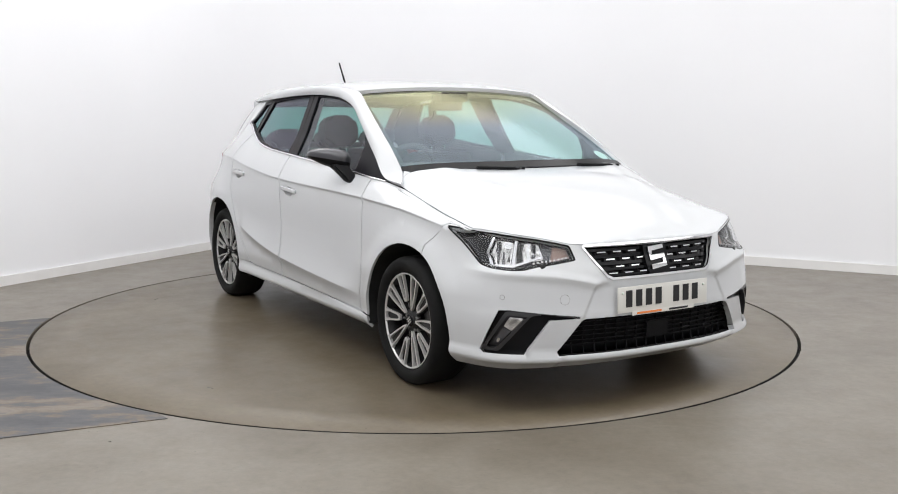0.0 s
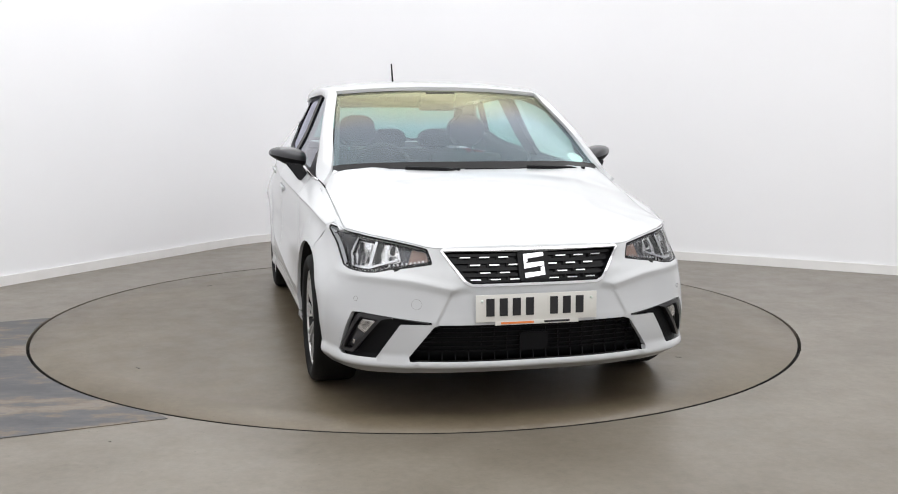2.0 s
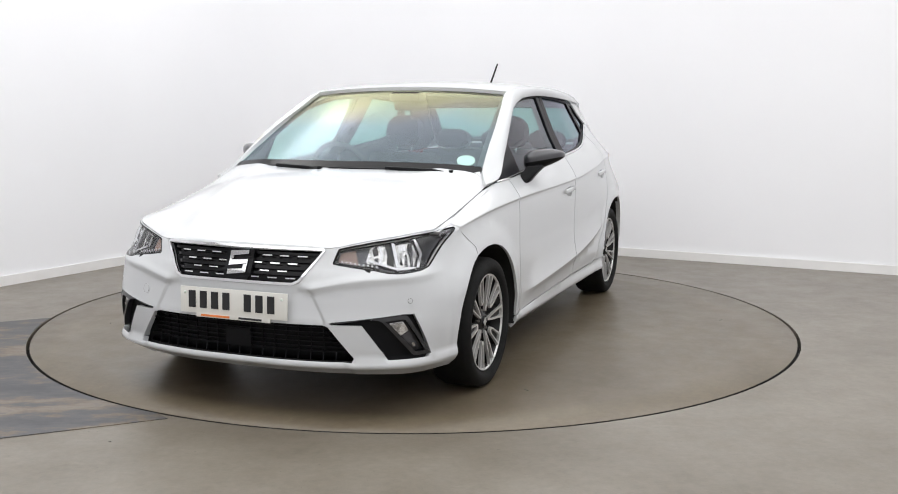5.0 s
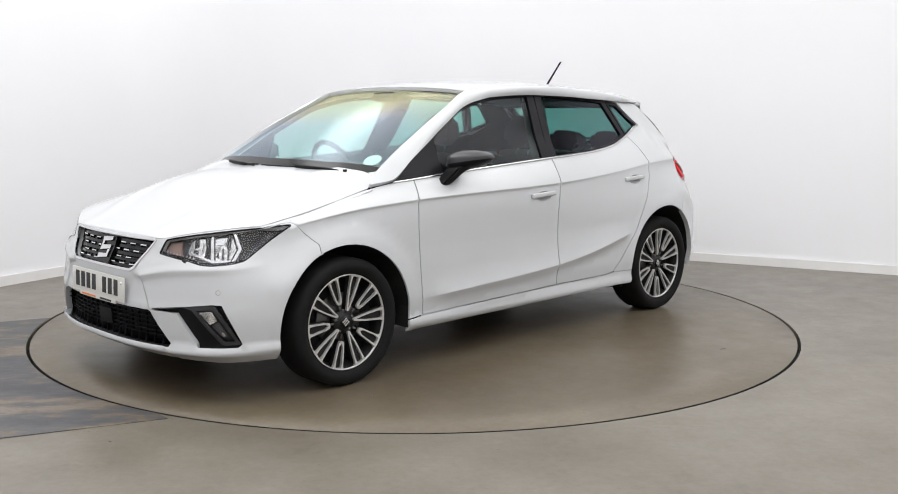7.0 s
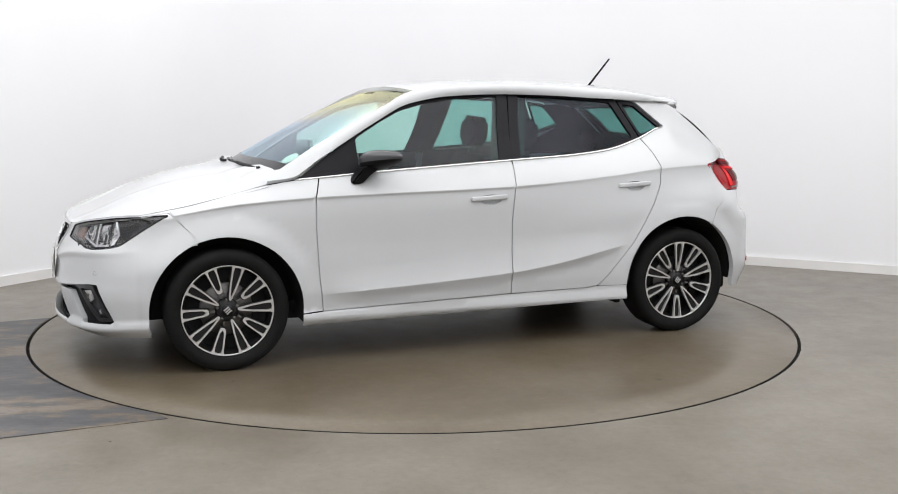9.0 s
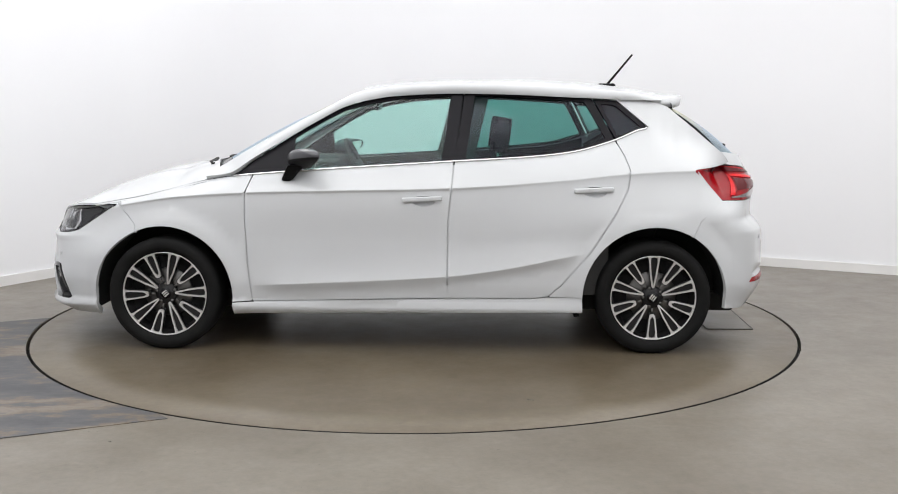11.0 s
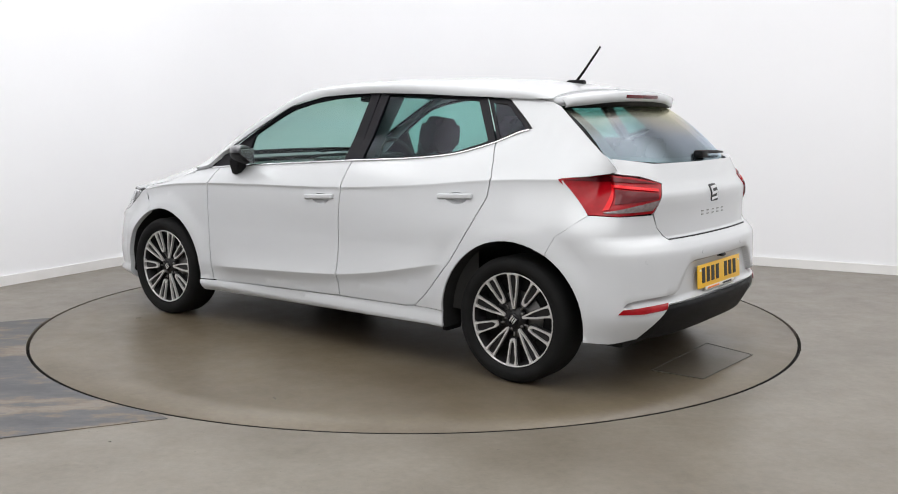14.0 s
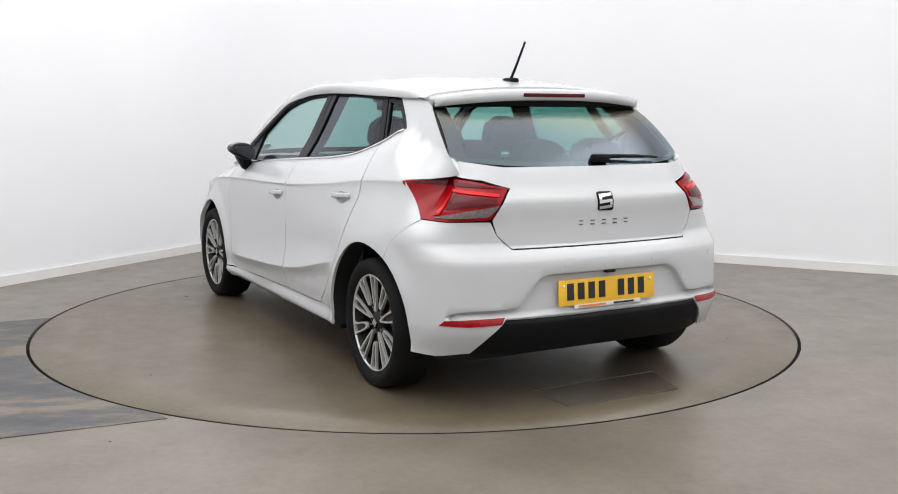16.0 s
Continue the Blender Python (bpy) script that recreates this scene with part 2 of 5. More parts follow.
def prism(outline, place, depth):
    """A slab: the outline (u, v) set by place(u, v, w) at w = 0 and at w = -depth."""
    bm = bmesh.new()
    a = [bm.verts.new(place(u, v, 0.0)) for u, v in outline]
    b = [bm.verts.new(place(u, v, -depth)) for u, v in outline]
    n = len(a)
    bm.faces.new(a)
    bm.faces.new(b[::-1])
    for k in range(n):
        bm.faces.new((a[k], b[k], b[(k + 1) % n], a[(k + 1) % n]))
    return bm


def curve(*pairs):
    """A smooth monotone curve through (x, value) pairs."""
    pts = sorted(pairs)
    x = np.array([q[0] for q in pts], float)
    y = np.array([q[1] for q in pts], float)
    h, d = np.diff(x), np.diff(y) / np.diff(x)
    m = np.zeros(len(x))
    m[0], m[-1] = d[0], d[-1]
    for i in range(1, len(x) - 1):
        if d[i - 1] * d[i] > 0:
            w1, w2 = 2 * h[i] + h[i - 1], h[i] + 2 * h[i - 1]
            m[i] = (w1 + w2) / (w1 / d[i - 1] + w2 / d[i])

    def f(v):
        v = min(max(v, x[0]), x[-1])
        i = min(max(int(np.searchsorted(x, v)) - 1, 0), len(x) - 2)
        t = (v - x[i]) / h[i]
        return float(y[i] * (1 + 2 * t) * (1 - t) ** 2 + h[i] * m[i] * t * (1 - t) ** 2 + y[i + 1] * t * t * (3 - 2 * t) + h[i] * m[i + 1] * t * t * (t - 1))
    return f


def resample(poly, step):
    out = []
    for (a, b), (c, d) in zip(poly, poly[1:] + poly[:1]):
        n = max(1, int(math.hypot(c - a, d - b) / step + 0.5))
        out += [(a + (c - a) * k / n, b + (d - b) * k / n) for k in range(n)]
    return out


def rounded(poly, r, seg=4):
    """Rounds the corners of an outline by about r."""
    out, n = [], len(poly)
    for i in range(n):
        p, a, b = Vector(poly[i]), Vector(poly[i - 1]), Vector(poly[(i + 1) % n])
        ra = min(r, (a - p).length * 0.45)
        rb = min(r, (b - p).length * 0.45)
        q0, q1 = p + (a - p).normalized() * ra, p + (b - p).normalized() * rb
        for k in range(seg + 1):
            t = k / seg
            q = q0 * (1 - t) ** 2 + p * 2 * t * (1 - t) + q1 * t * t
            out.append((q.x, q.y))
    return out


def arc(cx, cz, r, a0, a1, n=20):
    return [(cx + r * math.cos(radians(a0 + (a1 - a0) * k / n)), cz + r * math.sin(radians(a0 + (a1 - a0) * k / n))) for k in range(n + 1)]


def inside(pts, poly):
    x, y = pts[:, 0], pts[:, 1]
    c = np.zeros(len(pts), bool)
    for (x0, y0), (x1, y1) in zip(poly, poly[1:] + poly[:1]):
        if y0 != y1:
            c ^= ((y0 > y) != (y1 > y)) & (x < (x1 - x0) * (y - y0) / (y1 - y0) + x0)
    return c


def panel_mesh(name, poly, place, material, grid=0.03, holes=(), lip=0.014, out=1, mirror=False, extra=()):
    """A sheet over the outline poly (with holes) in (u, v), set in space by place(u, v), with edges turned in by lip."""
    rings = [resample(list(q), grid * 0.7) for q in (poly, *holes)]
    pts, edges = [], []
    for ring in rings:
        k = len(pts)
        pts += ring
        edges += [(k + i, k + (i + 1) % len(ring)) for i in range(len(ring))]
    lo, hi = np.min(rings[0], axis=0), np.max(rings[0], axis=0)
    g = np.array([(a, b) for a in np.arange(lo[0] + grid / 2, hi[0], grid) for b in np.arange(lo[1] + grid / 2, hi[1], grid)]).reshape(-1, 2)
    if len(g):
        ok = inside(g, rings[0])
        for h in rings[1:]:
            ok &= ~inside(g, h)
        border = np.array(pts)
        near = np.array([np.min((border[:, 0] - q[0]) ** 2 + (border[:, 1] - q[1]) ** 2) for q in g]) if len(g) else np.zeros(0)
        g = g[ok & (near > (grid * 0.45) ** 2)]
    if len(extra):
        ex = np.array(extra)
        near = np.array([np.min((border[:, 0] - q[0]) ** 2 + (border[:, 1] - q[1]) ** 2) for q in ex])
        keep = inside(ex, rings[0]) & (near > (grid * 0.3) ** 2)
        for h in rings[1:]:
            keep &= ~inside(ex, h)
        ex = ex[keep]
        if len(ex):
            far = np.array([np.min((ex[:, 0] - q[0]) ** 2 + (ex[:, 1] - q[1]) ** 2) for q in g])
            g = np.concatenate([g[far > (grid * 0.5) ** 2], ex])
    from mathutils.geometry import delaunay_2d_cdt
    allp = [Vector(q) for q in pts] + [Vector(q) for q in g]
    v2, e2, f2, ov, oe, of = delaunay_2d_cdt(allp, edges, [], 0, 1e-6)
    cen = np.array([[sum(v2[i].x for i in f) / 3, sum(v2[i].y for i in f) / 3] for f in f2])
    ok = inside(cen, rings[0])
    for h in rings[1:]:
        ok &= ~inside(cen, h)
    faces = [tuple(f) for f, k in zip(f2, ok) if k]
    verts, norms = [], []
    e = 0.004
    sign = -1 if mirror else 1
    for q in v2:
        p = place(q.x, q.y)
        du, dv = place(q.x + e, q.y) - place(q.x - e, q.y), place(q.x, q.y + e) - place(q.x, q.y - e)
        n = du.cross(dv).normalized() * out
        verts.append(Vector((p.x, sign * p.y, p.z)))
        norms.append(Vector((n.x, sign * n.y, n.z)))
    flip = (out < 0) != mirror
    if flip:
        faces = [f[::-1] for f in faces]
    count = {}
    for f in faces:
        for a, b in zip(f, f[1:] + f[:1]):
            count[(a, b)] = 1
    if lip:
        for a, b in [q for q in count if (q[1], q[0]) not in count]:
            k = len(verts)
            side = (verts[b] - verts[a]).cross(norms[a]).normalized()
            verts += [verts[a], verts[b], verts[b] - norms[b] * lip - side * lip * 0.15, verts[a] - norms[a] * lip - side * lip * 0.15]
            norms += [side] * 4
            faces.append((k + 1, k, k + 3, k + 2))
    return mesh_from(name, verts, faces, material, True, norms)


def panel(name, poly, place, material, parent, label="", both=True, **kw):
    """The panel on the car's left and, if both, its mirror on the right."""
    obs = [part(name, panel_mesh(name, poly, place, material, **kw), material, parent, label)]
    if both:
        obs.append(part(name, panel_mesh(name, poly, place, material, mirror=True, **kw), material, parent, label))
    return obs


def patch_mesh(name, place, nu, nv, material, thick=0.0, out=1):
    """A sheet over u, v in 0..1."""
    verts, norms = [], []
    e = 0.003
    for i in range(nu + 1):
        for j in range(nv + 1):
            u, v = i / nu, j / nv
            p = place(u, v)
            n = (place(u + e, v) - place(u - e, v)).cross(place(u, v + e) - place(u, v - e)).normalized() * out
            verts.append(p)
            norms.append(n)
    faces = []
    for i in range(nu):
        for j in range(nv):
            k = i * (nv + 1) + j
            f = (k, k + nv + 1, k + nv + 2, k + 1)
            faces.append(f if out > 0 else f[::-1])
    if thick:
        k, m = len(verts), len(faces)
        verts += [p - n * thick for p, n in zip(verts[:k], norms[:k])]
        norms += [-n for n in norms[:k]]
        faces += [tuple(q + k for q in f[::-1]) for f in faces[:m]]
        edge = {}
        for f in faces[:m]:
            for a, b in zip(f, f[1:] + f[:1]):
                edge[(a, b)] = 1
        for a, b in [q for q in edge if (q[1], q[0]) not in edge]:
            s = (verts[b] - verts[a]).cross(norms[a]).normalized()
            j = len(verts)
            verts += [verts[a], verts[b], verts[b + k], verts[a + k]]
            norms += [s] * 4
            faces.append((j + 1, j, j + 3, j + 2))
    return mesh_from(name, verts, faces, material, True, norms)


def thing(name, label, category, group=""):
    return tagged(new(name), label, category, group)


# ---- the room ----
CORNER = Vector((-1.184, 4.11, 0))
ALONG_L = Vector((-0.508, -0.861, 0)).normalized()
ALONG_R = Vector((0.883, -0.469, 0)).normalized()
ROOM, HIGH = 11.5, 3.7
FAR_L, FAR_R = CORNER + ALONG_L * ROOM, CORNER + ALONG_R * ROOM
FAR_B = FAR_L + ALONG_R * ROOM


def plan_wall(name, line, z0, z1, thick, material, label, category):
    """A wall along a plan line (inner face), with its thickness outside to the right of the line."""
    verts, faces = [], []
    n = len(line)
    for i, p in enumerate(line):
        d = (line[min(i + 1, n - 1)] - line[max(i - 1, 0)]).normalized()
        o = Vector((-d.y, d.x, 0)) * thick
        verts += [(p.x, p.y, z0), (p.x, p.y, z1), (p.x + o.x, p.y + o.y, z1), (p.x + o.x, p.y + o.y, z0)]
    for i in range(n - 1):
        a, b = 4 * i, 4 * i + 4
        for k in range(4):
            faces.append((a + k, a + (k + 1) % 4, b + (k + 1) % 4, b + k))
    faces += [(0, 3, 2, 1), (4 * n - 4, 4 * n - 3, 4 * n - 2, 4 * n - 1)]
    me = bpy.data.meshes.new(name)
    me.from_pydata(verts, [], faces)
    bm = bmesh.new()
    bm.from_mesh(me)
    bmesh.ops.recalc_face_normals(bm, faces=bm.faces)
    smooth_bm(bm, 30)
    bm.to_mesh(me)
    bm.free()
    me.materials.append(material)
    ob = new(name, me)
    return tagged(ob, label, category, kind="structure")


def bend(r, inset=0.0):
    """The back corner of the room, rounded."""
    a, b = CORNER + ALONG_L * r, CORNER + ALONG_R * r
    pts = [FAR_L] + [a * (1 - t) ** 2 + CORNER * 2 * t * (1 - t) + b * t * t for t in [k / 14 for k in range(15)]] + [FAR_R]
    mid = FAR_B
    return [p + (mid - p).normalized() * 0 + Vector((0, 0, 0)) for p in pts]


BACK = bend(1.3)


def offset(line, d):
    out = []
    for i, p in enumerate(line):
        t = (line[min(i + 1, len(line) - 1)] - line[max(i - 1, 0)]).normalized()
        out.append(p - Vector((-t.y, t.x, 0)) * d)
    return out


plan_wall("wall_back", BACK, 0, HIGH, 0.12, WALL_MAT, "smooth white painted studio wall with a rounded corner", "wall")
plan_wall("wall_front", [FAR_R, FAR_B], 0, HIGH, 0.12, WALL_MAT, "plain white painted wall behind the camera", "wall")
plan_wall("wall_side", [FAR_B, FAR_L], 0, HIGH, 0.12, WALL_MAT, "plain white painted wall behind the camera", "wall")
plan_wall("baseboard", offset(BACK, 0.016), 0, 0.072, 0.013, SKIRT_MAT, "low white skirting board along the wall", "skirting")


def slab(name, pts, z0, z1, material, label, category):
    bm = prism([(p.x, p.y) for p in pts], lambda u, v, w: (u, v, z1 + w), z1 - z0)
    return tagged(part(name, bm, material, None), label, category, kind="structure")


RADIUS = 2.232
slab("ceiling", [CORNER, FAR_L, FAR_B, FAR_R], HIGH, HIGH + 0.1, CEIL_MAT, "plain white ceiling", "ceiling")


def ring_floor():
    """The floor round the turntable: a sheet from the ring out to the walls."""
    n, verts, faces = 180, [], []
    box_pts = [CORNER, FAR_L, FAR_B, FAR_R]
    for k in range(n):
        a = 2 * math.pi * k / n
        d = Vector((math.cos(a), math.sin(a), 0))
        far = 1e9
        for p, q in zip(box_pts, box_pts[1:] + box_pts[:1]):
            e = q - p
            den = d.x * e.y - d.y * e.x
            if abs(den) > 1e-9:
                t = (p.x * e.y - p.y * e.x) / den
                s = (p.x * d.y - p.y * d.x) / den
                if t > 0 and -1e-6 <= s <= 1 + 1e-6:
                    far = min(far, t)
        inner = d * RADIUS
        outer = d * (far + 0.05)
        verts += [(inner.x, inner.y, -0.06), (inner.x, inner.y, 0), (*(inner.lerp(outer, 0.3)).xy, 0), (outer.x, outer.y, 0)]
    for k in range(n):
        a, b = 4 * k, 4 * ((k + 1) % n)
        for j in range(3):
            faces.append((a + j, a + j + 1, b + j + 1, b + j))
    me = mesh_from("floor", verts, faces, FLOOR_MAT)
    bm = bmesh.new()
    bm.from_mesh(me)
    bmesh.ops.recalc_face_normals(bm, faces=bm.faces)
    if sum(f.normal.z for f in bm.faces) < 0:
        bmesh.ops.reverse_faces(bm, faces=bm.faces)
    bm.to_mesh(me)
    bm.free()
    return tagged(new("floor", me), "sealed grey-beige studio floor with faint scuffs", "floor", kind="structure")


ring_floor()
pit = part("floor_gap", lathe([(0.01, -0.057), (RADIUS + 0.02, -0.057)], 90), GAP_MAT, None)
pit.data.transform(Matrix.Rotation(radians(90), 4, "X"))
tagged(pit, "black shadow gap round the turntable", "gap", kind="structure")

# worn paint on the floor beside the ring
edge = [(RADIUS + 0.004, a) for a in range(181, 244, 3)]
ring_pts = [(r * math.cos(radians(a)), r * math.sin(radians(a))) for r, a in edge]
worn = [(-2.50, -0.16)] + ring_pts + [(-1.03, -2.02), (-1.61, -2.255), (-2.3, -2.52), (-3.3, -2.9), (-4.2, -1.4), (-3.3, -0.4)]
tagged(part("worn_paint", prism(worn, lambda u, v, w: (u, v, 0.003 + w), 0.0028), PATCH_MAT, None),
       "grey floor paint worn through to tan in streaks", "floor paint", kind="structure")
for x, y, s, a in ((-1.18, -2.30, 0.012, 20), (2.33, -1.45, 0.05, 35), (2.55, -1.62, 0.07, 10)):
    tagged(part("floor_mark", box(0, 0, 0.001, s, s * 0.16, 0.002, m=pose(x, y, 0, 0, 0, a)), DISC_EDGE, None),
           "small dark scuff mark on the studio floor", "scuff", group="floor scuffs", kind="structure")

# ---- the turntable ----
turntable = thing("turntable", "round turntable flush with the floor, beige sealed top", "turntable")
disc_profile = [(0.001, 0.0)] + [(RADIUS * k / 8 - (0.019 if k == 8 else 0), 0.0) for k in range(1, 9)] + [(RADIUS - 0.018, -0.002)]
disc = part("disc", lathe([(r, -y) for r, y in disc_profile], 180), DISC_MAT, turntable)
disc.data.transform(Matrix.Rotation(radians(-90), 4, "X"))
# disc edge blackened, so the gap's shade is in the colour
gap_shade_band = part("gap_shade_band", lathe([(RADIUS - 0.018, 0.002), (RADIUS - 0.019, 0.05)], 180), GAP_MAT, turntable, "black band that paints the gap's shade on the disc edge")
gap_shade_band.data.transform(Matrix.Rotation(radians(-90), 4, "X"))
hatch_poly = [(-1.70, -0.41), (-1.99, -0.31), (-1.972, 0.29), (-1.708, 0.296)]
part("access_plate", prism(hatch_poly, lambda u, v, w: (u, v, 0.003 + w), 0.0028), HATCH_MAT, turntable, "square metal access plate let into the disc")
for (x0, y0), (x1, y1) in zip(hatch_poly, hatch_poly[1:] + hatch_poly[:1]):
    L, a = math.hypot(x1 - x0, y1 - y0), math.degrees(math.atan2(y1 - y0, x1 - x0))
    part("plate_joint", box(0, 0, 0.003, L, 0.005, 0.003, m=pose((x0 + x1) / 2, (y0 + y1) / 2, 0.0005, 0, 0, a)), DISC_EDGE, turntable, "dark joint line")
for x, y in ((1.30, 1.10), (-0.6, 1.75), (0.9, -1.6), (-1.35, -1.25)):
    part("scuff", box(0, 0, 0.001, 0.03, 0.006, 0.002, m=pose(x, y, 0, 0, 0, 40 * x)), DISC_EDGE, turntable, "small dark scuff")

# ---- unseen glowing ceiling, added as even fill ----
TURN_ROOM = math.degrees(math.atan2(ALONG_R.y, ALONG_R.x))
mid = CORNER + (ALONG_L + ALONG_R) * (ROOM / 2)
SPAN = 10.8
softbox(mid.x, mid.y, HIGH - 0.10, SPAN, SPAN, LAMP_WATTS * CEILING_SHARE, (0.985, 0.99, 1.0), TURN_ROOM)
fix = thing("ceiling_fill", "large unseen glowing ceiling added as even fill for the studio", "ceiling light")
fix.matrix_world = pose(mid.x, mid.y, HIGH - 0.09, 0, 0, TURN_ROOM)
for k in range(4):
    part("frame", box(0, SPAN / 2 + 0.05, 0.045, SPAN + 0.2 if k % 2 else SPAN, 0.08, 0.088, m=pose(0, 0, 0, 0, 0, 90 * k)), SKIRT_MAT, fix)
part("diffuser", box(0, 0, 0.05, SPAN, SPAN, 0.02), GLOW, fix)
# a square of long light panels hangs round the turntable, wider on the open side of the room
for turn, away, wide, share in ((0, 2.2, 0.9, 0.12), (90, 2.2, 0.9, 0.20), (180, 3.0, 1.6, 0.37), (270, 3.0, 1.6, 0.31)):
    m = pose(0, 0, HIGH - 0.22, 0, 0, TURN_ROOM + turn) @ pose(0, away, 0)
    lp = thing("light_panel", "long white studio light panel hung from the ceiling", "light panel", "light panels over the turntable")
    lp.matrix_world = m
    part("housing", box(0, 0, 0.05, PANEL_L + 0.06, wide + 0.06, 0.08, 0.01), SKIRT_MAT, lp)
    for x in (-PANEL_L * 0.4, PANEL_L * 0.4):
        part("hanger", tube([(x, 0, 0.09), (x, 0, 0.14)], 0.006, 8), STEEL, lp)
    softbox(*(m.translation - Vector((0, 0, 0.004))), PANEL_L, wide, LAMP_WATTS * (1 - CEILING_SHARE) * share, (0.985, 0.99, 1.0), TURN_ROOM + turn)


# ---- the car: its surfaces (x ahead, y to its left, z up; metres) ----
def spline_plan(points):
    """A plan curve through points, as place(s) by length from the front, running past the ends by mirroring."""
    pts = [np.array(p, float) for p in points]
    mir = [np.array((p[0], -p[1])) for p in pts[1:4]][::-1] + pts + [np.array((p[0], -p[1])) for p in pts[-4:-1]][::-1]
    out, first, last = [], 0, 0
    for i in range(1, len(mir) - 2):
        p0, p1, p2, p3 = mir[i - 1:i + 3]
        a, b, c = (np.linalg.norm(q) ** 0.5 for q in (p1 - p0, p2 - p1, p3 - p2))
        m1 = (p1 - p0) / a - (p2 - p0) / (a + b) + (p2 - p1) / b
        m2 = (p2 - p1) / b - (p3 - p1) / (b + c) + (p3 - p2) / c
        if i == 3:
            first = len(out)
        if i == 3 + len(pts) - 1:
            last = len(out)
        for k in range(24):
            t = k / 24
            out.append(p1 * (1 + 2 * t) * (1 - t) ** 2 + m1 * b * t * (1 - t) ** 2 + p2 * t * t * (3 - 2 * t) + m2 * b * t * t * (t - 1))
    arr = np.array(out)
    s = np.concatenate([[0], np.cumsum(np.linalg.norm(np.diff(arr, axis=0), axis=1))])
    return arr, s - s[first], s[last] - s[first]


PLAN, PLAN_S, HALF = spline_plan([(2.06, 0), (2.05, 0.26), (2.0, 0.49), (1.885, 0.71), (1.79, 0.785), (1.63, 0.838), (1.28, 0.868), (0.82, 0.864), (-0.2, 0.870),
                                  (-0.86, 0.880), (-1.28, 0.880), (-1.55, 0.852), (-1.69, 0.818), (-1.80, 0.756), (-1.875, 0.635), (-1.925, 0.50), (-1.955, 0.28), (-1.965, 0)])


def base(s):
    if s < -0.05:
        x, y, nx, ny = base(-s)
        return x, -y, nx, -ny
    if s > HALF + 0.05:
        x, y, nx, ny = base(2 * HALF - s)
        return x, -y, nx, -ny
    x, y = np.interp(s, PLAN_S, PLAN[:, 0]), np.interp(s, PLAN_S, PLAN[:, 1])
    e = 0.012
    tx, ty = np.interp(s + e, PLAN_S, PLAN[:, 0]) - np.interp(s - e, PLAN_S, PLAN[:, 0]), np.interp(s + e, PLAN_S, PLAN[:, 1]) - np.interp(s - e, PLAN_S, PLAN[:, 1])
    L = math.hypot(tx, ty)
    return float(x), float(y), ty / L, -tx / L


def s_at(x, y):
    """Length along the plan curve of the place nearest to (x, y), for y >= 0."""
    ok = (PLAN_S >= -0.01) & (PLAN_S <= HALF + 0.01)
    i = int(np.argmin(np.where(ok, (PLAN[:, 0] - x) ** 2 + (PLAN[:, 1] - y) ** 2, 9e9)))
    best = (9e9, 0.0)
    for k in (i - 1, i):
        a, d = PLAN[k], PLAN[k + 1] - PLAN[k]
        t = min(1.0, max(0.0, float(((x - a[0]) * d[0] + (y - a[1]) * d[1]) / (d @ d))))
        q = a + d * t
        best = min(best, (float((q[0] - x) ** 2 + (q[1] - y) ** 2), float(PLAN_S[k] + t * (PLAN_S[k + 1] - PLAN_S[k]))))
    return best[1]


S_MID = s_at(0, 0.87)
side_base = curve((2.0, 0.6), (1.79, 0.785), (1.63, 0.838), (1.28, 0.868), (0.82, 0.864), (-0.2, 0.870), (-0.86, 0.880), (-1.28, 0.880), (-1.55, 0.852), (-1.69, 0.818), (-1.8, 0.756), (-1.95, 0.5))
shoulder_z = curve((1.75, 0.72), (1.547, 0.757), (1.2, 0.81), (0.84, 0.834), (-0.22, 0.863), (-0.8, 0.905), (-1.15, 0.94), (-1.5, 0.955), (-1.7, 0.955))
shoulder_y = curve((1.75, 0.74), (1.547, 0.79), (1.2, 0.838), (0.84, 0.858), (-0.22, 0.868), (-0.8, 0.852), (-1.153, 0.826), (-1.5, 0.778), (-1.58, 0.725), (-1.65, 0.652), (-1.7, 0.60))
belt_z = curve((1.75, 0.745), (1.68, 0.757), (1.6, 0.771), (1.455, 0.797), (1.066, 0.893), (0.935, 0.914), (0.807, 0.926), (-0.239, 0.998), (-0.62, 1.021), (-0.85, 1.046), (-1.079, 1.108), (-1.262, 1.172), (-1.40, 1.12), (-1.65, 1.05))
belt_y = curve((1.75, 0.725), (1.68, 0.735), (1.6, 0.737), (1.455, 0.735), (1.066, 0.748), (0.935, 0.760), (0.807, 0.780), (-0.239, 0.782), (-0.62, 0.765), (-0.85, 0.737), (-1.079, 0.690), (-1.262, 0.648), (-1.40, 0.65), (-1.65, 0.628))
rail_in = curve((1.1, 0.07), (0.93, 0.045), (0.6, 0.01), (0.3, 0.0), (-0.6, 0.0), (-0.9, 0.012), (-1.1, 0.03), (-1.37, 0.058), (-1.65, 0.09))
crease_z = curve((1.0, 0.335), (0.79, 0.35), (-0.205, 0.408), (-0.45, 0.44), (-0.863, 0.522), (-1.0, 0.545))
crease_w = curve((1.0, 0.0), (0.86, 0.0), (0.6, 0.9), (0.2, 1.0), (-0.6, 1.0), (-0.8, 0.7), (-0.95, 0.0), (-1.1, 0.0))


